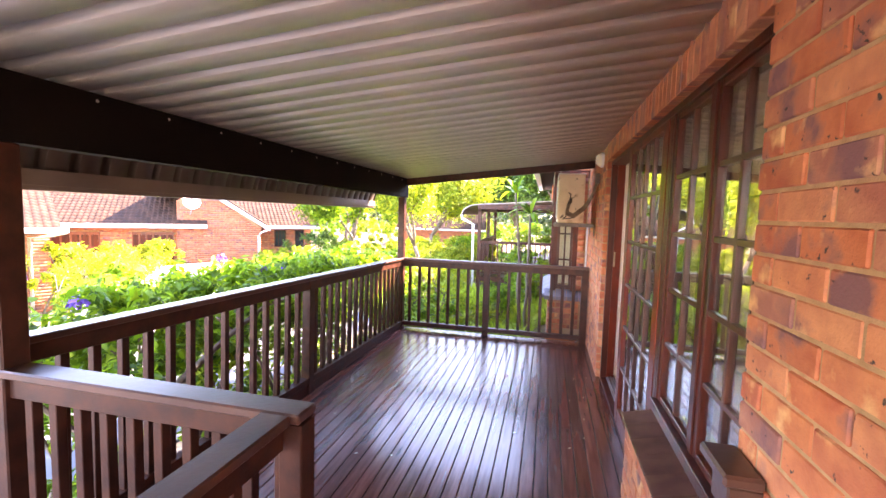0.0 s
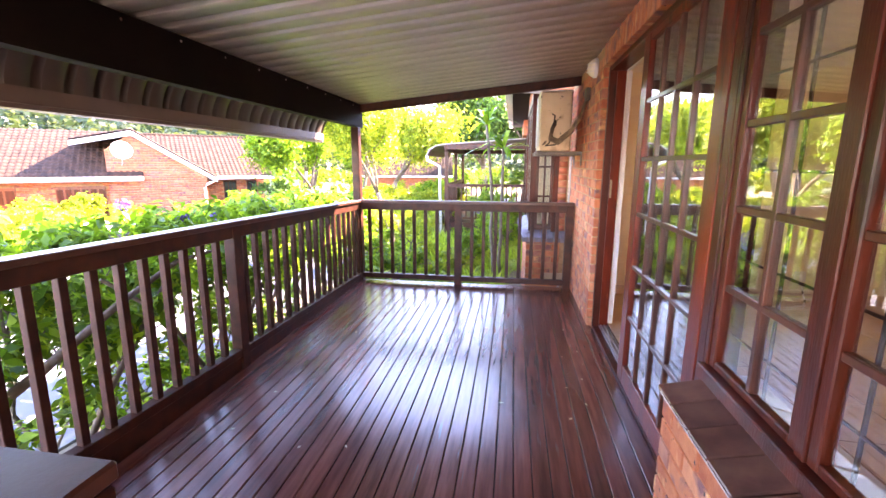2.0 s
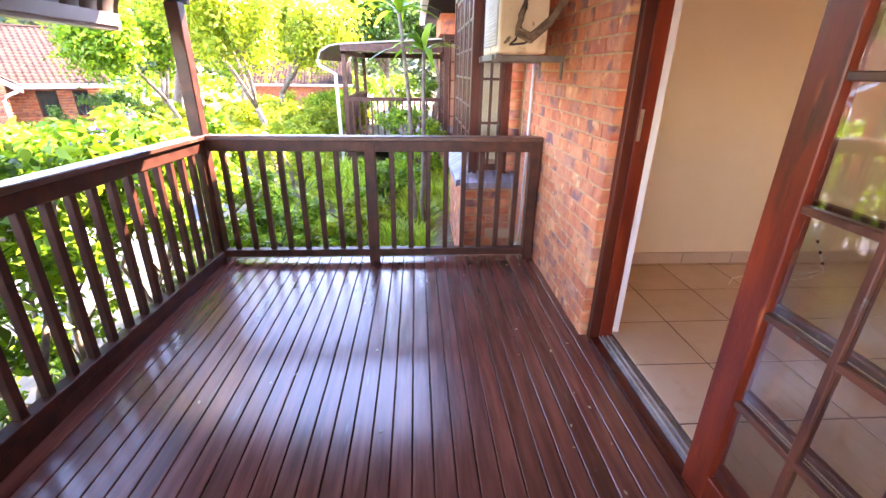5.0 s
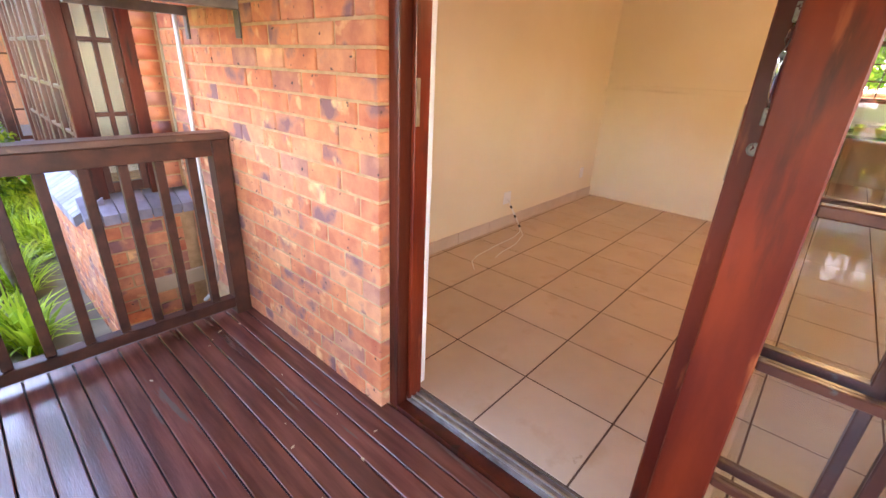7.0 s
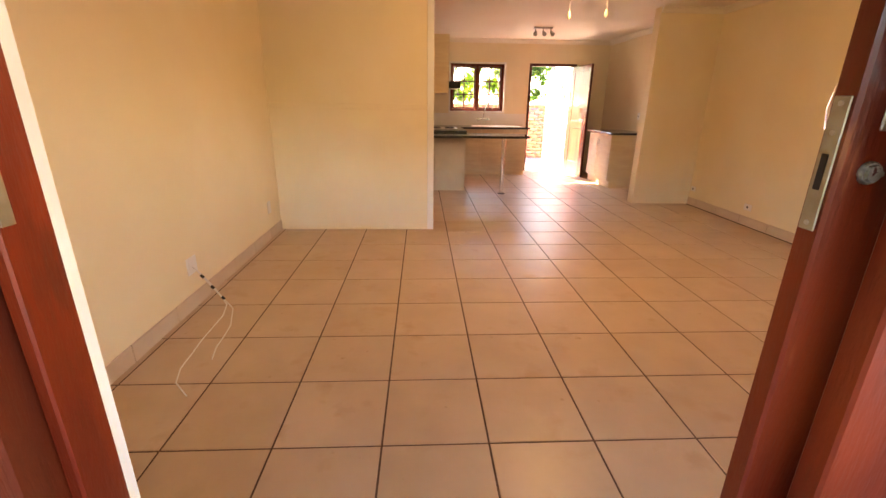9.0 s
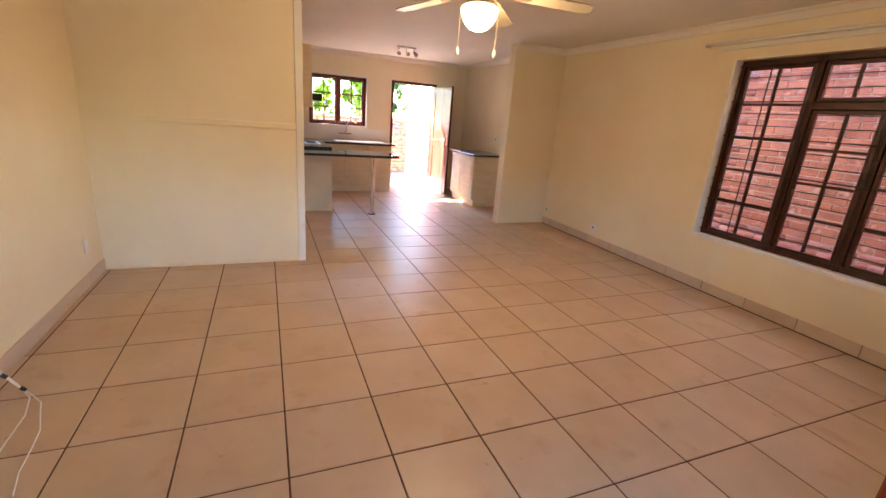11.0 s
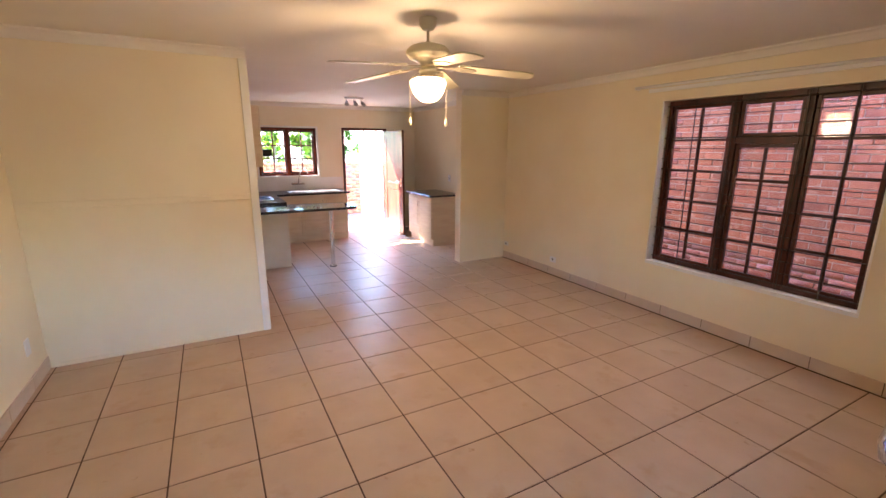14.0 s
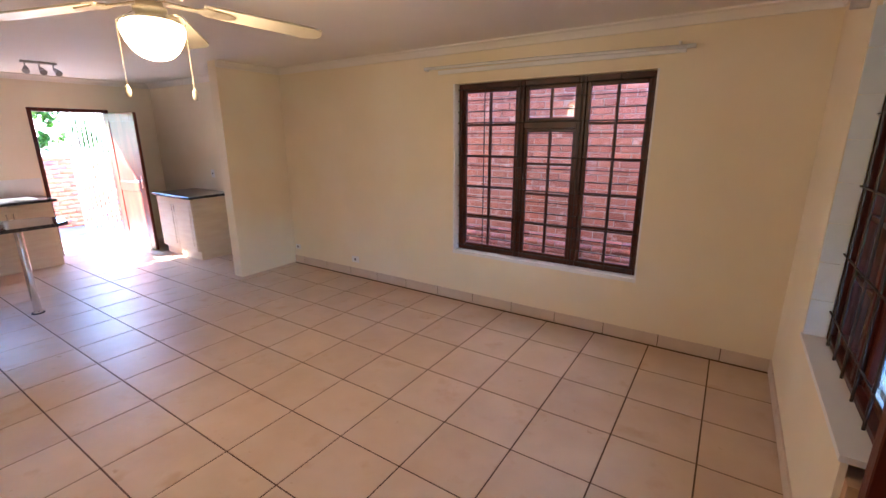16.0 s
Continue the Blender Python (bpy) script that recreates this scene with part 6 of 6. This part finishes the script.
# right wing, set back
slab("wall", M_MORTAR, 1.0, 3.95, 1.2, 6.0, -1.25, EZ - 0.05, parent=house)
facade_bricks(house, 1.2, 3.95, 1.2, -1.2, EZ - 0.1, lambda u, z: (2.3 < u < 2.8 or 3.2 < u < 3.6) and 0.0 < z < 0.75)
tiled(house, -0.6, 4.2, 0.55, EZ - 0.04, 4.4, 2.72)
slab("ridge_cap", M_ROOFTILE, -0.6, 4.2, 4.32, 4.48, 2.70, 2.79, parent=house, bev=0.03)
slab("roof_void", M_MORTAR, 1.0, 3.95, 1.25, 4.4, EZ - 0.04, EZ + 0.1, parent=house)
slab("fascia", M_WHITE, 1.75, 4.22, 0.45, 0.52, EZ - 0.16, EZ - 0.02, parent=house)
for u0, u1 in ((2.3, 2.8), (3.2, 3.6)):
    w = slab("window", M_JAMB, u0, u1, 1.12, 1.19, 0.0, 0.78, parent=house)
    for k in range(3):
        ww = (u1 - u0 - 0.06) / 3
        slab("pane", M_DARKGLASS, u0 + 0.03 + k * ww + 0.01, u0 + 0.03 + (k + 1) * ww - 0.01, 1.105, 1.119, 0.05, 0.73, parent=w)
bm = bmesh.new()
tube(bm, [(1.85, -0.1, EZ - 0.2), (1.6, -0.08, EZ - 0.32), (1.52, -0.06, EZ - 0.45), (1.52, -0.06, -1.2)], 0.045, 8)
part("downpipe", bm, M_WHITE, house, smooth=True)
dish = new("satellite_dish")
dish.parent = house
dish.matrix_basis = pose(-0.92, -0.75, 1.90, -28, 0, 12) @ Matrix.Scale(0.86, 4)
bm = bmesh.new()
rings = []
for i in range(7):
    r = 0.36 * i / 6
    rings.append([bm.verts.new((r * math.cos(2 * math.pi * k / 28), -0.10 + 0.10 * (i / 6) ** 2 * -1 + 0.10, r * 1.1 * math.sin(2 * math.pi * k / 28))) for k in range(28)] if i else [bm.verts.new((0, 0.0, 0))])
for a, b in zip(rings, rings[1:]):
    for k in range(28):
        bm.faces.new((a[0], b[k], b[(k + 1) % 28]) if len(a) == 1 else (a[k], b[k], b[(k + 1) % 28], a[(k + 1) % 28]))
part("reflector", bm, M_WHITE, dish, smooth=True)
bm = bmesh.new()
prism(bm, [(0.07 * math.cos(2 * math.pi * k / 16), 0.10 + 0.07 * math.sin(2 * math.pi * k / 16)) for k in range(16)], "y", -0.115, -0.105)
part("badge", bm, surf("red_badge", (0.5, 0.05, 0.04), (0.6, 0.08, 0.06), 5, 0.5, 0), dish)
bm = bmesh.new()
tube(bm, [(0, 0.0, -0.1), (0, 0.35, -0.35), (0, 0.6, -0.3)], 0.02, 8)
tube(bm, [(0, -0.08, -0.36), (0, -0.45, -0.28)], 0.012, 6)
part("arm", bm, M_STEEL, dish)

# nearer hipped roof at the edge of the view
h2x, h2y = -0.05 - 15 * math.sin(radians(60)), 1.2 + 15 * math.cos(radians(60))
h2 = thing("house", "red brick house corner with tiled hip roof and white gutter", "house", (h2x, h2y, 0), rz=60)
slab("wall", M_MORTAR, -5.0, 0.9, 0.3, 4.0, -1.25, 1.0, parent=h2)
facade_bricks(h2, -5.0, 0.9, 0.3, -1.2, 0.98)
tiled(h2, -5.2, 1.1, -0.1, 1.06, 2.6, 2.1)
slab("fascia", M_WHITE, -5.2, 1.25, -0.2, -0.11, 0.94, 1.07, parent=h2)
bm = bmesh.new()
tube(bm, [(1.2, -0.15, 0.95), (0.9, 0.1, 0.85), (0.5, 0.25, 0.8), (0.5, 0.25, -1.2)], 0.04, 8)
part("downpipe", bm, M_WHITE, h2, smooth=True)
# far house ahead
h3 = thing("house", "distant brick house with a low tiled roof", "house", (-6.9, 29, 0), rz=8)
slab("wall", M_BRICKS, -2.6, 2.6, 0, 5, -1.25, 0.75, parent=h3)
tiled(h3, -3.0, 3.0, -0.4, 0.75, 2.5, 1.9)
slab("fascia", M_WHITE, -3.0, 3.0, -0.48, -0.41, 0.64, 0.75, parent=h3)

# parked car between the hedges
car = thing("parked_car", "white hatchback parked behind the hedge", "car", (-8.2, 9.3, -1.165), rz=60)
bm = bmesh.new()
prism(bm, [(-2.0, 0.25), (-2.02, 0.75), (-1.8, 0.92), (-1.1, 1.0), (-0.55, 1.42), (0.9, 1.46), (1.6, 1.15), (1.95, 0.95), (2.0, 0.3), (1.6, 0.22), (-1.6, 0.22)], "y", -0.82, 0.82)
bmesh.ops.bevel(bm, geom=bm.edges[:], offset=0.05, segments=2, affect="EDGES")
part("body", bm, M_WHITECAR, car, smooth=False)
bm = bmesh.new()
prism(bm, [(-1.0, 1.02), (-0.5, 1.36), (0.85, 1.39), (1.35, 1.1), (1.2, 1.0)], "y", -0.828, 0.828)
part("window", bm, M_DARKGLASS, car)
for x in (-1.25, 1.25):
    for s in (-1, 1):
        bm = bmesh.new()
        prism(bm, [(x + 0.31 * math.cos(2 * math.pi * k / 20), 0.31 + 0.31 * math.sin(2 * math.pi * k / 20)) for k in range(20)], "y", s * 0.70, s * 0.835)
        part("wheel", bm, M_BLACK, car)

# brick wall outside the side window, and yard outside the kitchen
ow = new("wall_neighbour")
tagged(ow, "red face-brick wall of the next building with pale joints", "wall", kind="structure")
slab("mortar_core", M_PALEMORTAR, 0.4, 9.0, -0.42, -0.21, -0.9, 4.6, parent=ow)
PB = brick_meshes(M_PINKBRICK)
near = lambda m, z: not (0.6 < 6.5 - m < 3.9 + 0.6 and 0.5 < z < 2.4)
far = lambda m, z: (0.6 < 6.5 - m < 3.9 + 0.6 and 0.5 < z < 2.4)
bx = 6.5
lay(ow, brick_face(ow, PB, bx, -0.2, 180, 5.9, -0.2, 36, seed=12, skip=near))
lay_joined("bricks", ow, M_PINKBRICKS, brick_face(ow, PB, bx, -0.2, 180, 5.9, -0.2, 36, seed=12, skip=far))
yard = new("wall_yard")
tagged(yard, "face-brick yard wall outside the kitchen", "wall", kind="structure")
slab("core", M_MORTAR, 12.0, 12.2, -1, 7, -0.3, 1.35, parent=yard)
lay_joined("bricks", yard, M_BRICKS, brick_face(yard, BR, 11.98, 6.9, -90, 7.5, -0.1, 17, seed=14))
slab("yard_paving", M_CONCRETE, XB + 0.2, 12.0, -1, 7, -0.3, -0.02, kind="structure")
for y, sd in ((1.5, 91), (3.6, 92), (5.6, 93), (7.8, 94), (10.2, 95)):
    shrub("yard_bush", "shaded green bush above the yard wall", (14.6, y, 0.0), (0.9, 1.2, 1.9), 7000, 0.07, M_LEAF if y > 2 else M_LEAFD, sd, bumps=60)

# ---------- small things ----------
bm = bmesh.new()
lathe(bm, [(0, 0.003), (0.006, 0.0025), (0.008, 0), (0, 0)], 8)
NAIL = finish(bm, "screw_head", M_STEEL)
for k in range(20):
    piece("screw_head", NAIL, roof, pose(-2.02, -0.6 + 0.39 * k, roof_z(-2.02) - 0.035, 0, 90, 0))
rng = random.Random(77)
for k in range(46):
    near_wall = rng.random() < 0.6
    lx = rng.uniform(0.25, 0.5) if near_wall else rng.uniform(-2.0, 0.4)
    ly = rng.uniform(2.6, 6.9)
    s = rng.uniform(0.006, 0.017)
    V = np.array([(-s, 0, 0.001), (0, -s * 0.45, 0.003), (s, 0, 0.002), (0, s * 0.45, 0.004)])
    leaf = new("dry_leaf", raw("dry_leaf", V, np.array([[0, 1, 2, 3]]), M_DRYLEAF))
    leaf.matrix_basis = pose(lx, ly, 0.0008, 0, 0, rng.uniform(0, 360))
    tagged(leaf, "small dry pale brown leaf fallen on the deck boards", "leaf", "fallen leaves")

# ---------- pieces of floors and skirtings ----------
bm = bmesh.new()
box(bm, -BP / 2 + 0.0025, BP / 2 - 0.0025, -1.2, 7.02, -0.028, 0.0, 0.003)
BOARD = finish(bm, "deck_board", M_DECK)
x = X_DECK1 - 0.015 - BP / 2
while x > X_DECK0 + 0.02:
    piece("deck_board", BOARD, deck, pose(x, 0, 0))
    x -= BP

TP, TX, TY = 0.43, 1.62, 4.95
cache = {}
for i in range(-3, 19):
    for j in range(-9, 6):
        x0, x1, y0, y1 = TX + TP * i, TX + TP * (i + 1), TY + TP * j, TY + TP * (j + 1)
        x0, x1 = max(x0, 0.777), min(x1, XB + 0.15)
        y0, y1 = max(y0, YS), min(y1, YN)
        if x0 > XP:
            y1 = min(y1, 5.2)
        if x1 - x0 < 0.04 or y1 - y0 < 0.04:
            continue
        w, h = round(x1 - x0 - 0.0085, 4), round(y1 - y0 - 0.0085, 4)
        if (w, h) not in cache:
            bm = bmesh.new()
            box(bm, -w / 2, w / 2, -h / 2, h / 2, FL - 0.010, FL, 0.0015)
            cache[w, h] = finish(bm, "floor_tile", M_TILE)
        piece("floor_tile", cache[w, h], floor, pose((x0 + x1) / 2, (y0 + y1) / 2, 0))


def skirting(x0, y0, x1, y1, nx, ny, start=0.0):
    L = math.hypot(x1 - x0, y1 - y0)
    ux, uy = (x1 - x0) / L, (y1 - y0) / L
    bm = bmesh.new()
    box(bm, min(x0, x1, x0 + nx * 0.005), max(x0, x1, x0 + nx * 0.005), min(y0, y1, y0 + ny * 0.005), max(y0, y1, y0 + ny * 0.005), FL, FL + 0.098)
    part("joint_backing", bm, M_GROUT, skirt)
    s = start
    while s < L - 0.01:
        e = min(s + TP, L)
        a, b = max(s, 0) + 0.003, e - 0.003
        bm = bmesh.new()
        xs = sorted((x0 + ux * a, x0 + ux * b)) if abs(ux) > 0.5 else sorted((x0 + nx * 0.0, x0 + nx * 0.010))
        ys = sorted((y0 + uy * a, y0 + uy * b)) if abs(uy) > 0.5 else sorted((y0 + ny * 0.0, y0 + ny * 0.010))
        box(bm, xs[0], xs[1], ys[0], ys[1], FL, FL + 0.10, 0.0015)
        part("skirting_tile", bm, M_SKIRT, skirt)
        s = e


skirt = new("baseboard")
tagged(skirt, "beige tile skirting with dark joints", "skirting", kind="structure")
skirting(XI, YS, 6.04, YS, 0, 1, -0.12)
skirting(XI, YN, XP, YN, 0, -1, -0.3)
skirting(XI, YS, XI, W1, 1, 0, -0.2)
skirting(XI, D1, XI, YN, 1, 0, -0.2)
skirting(6.19, 1.60, 7.16, 1.60, 0, 1, 0.0)
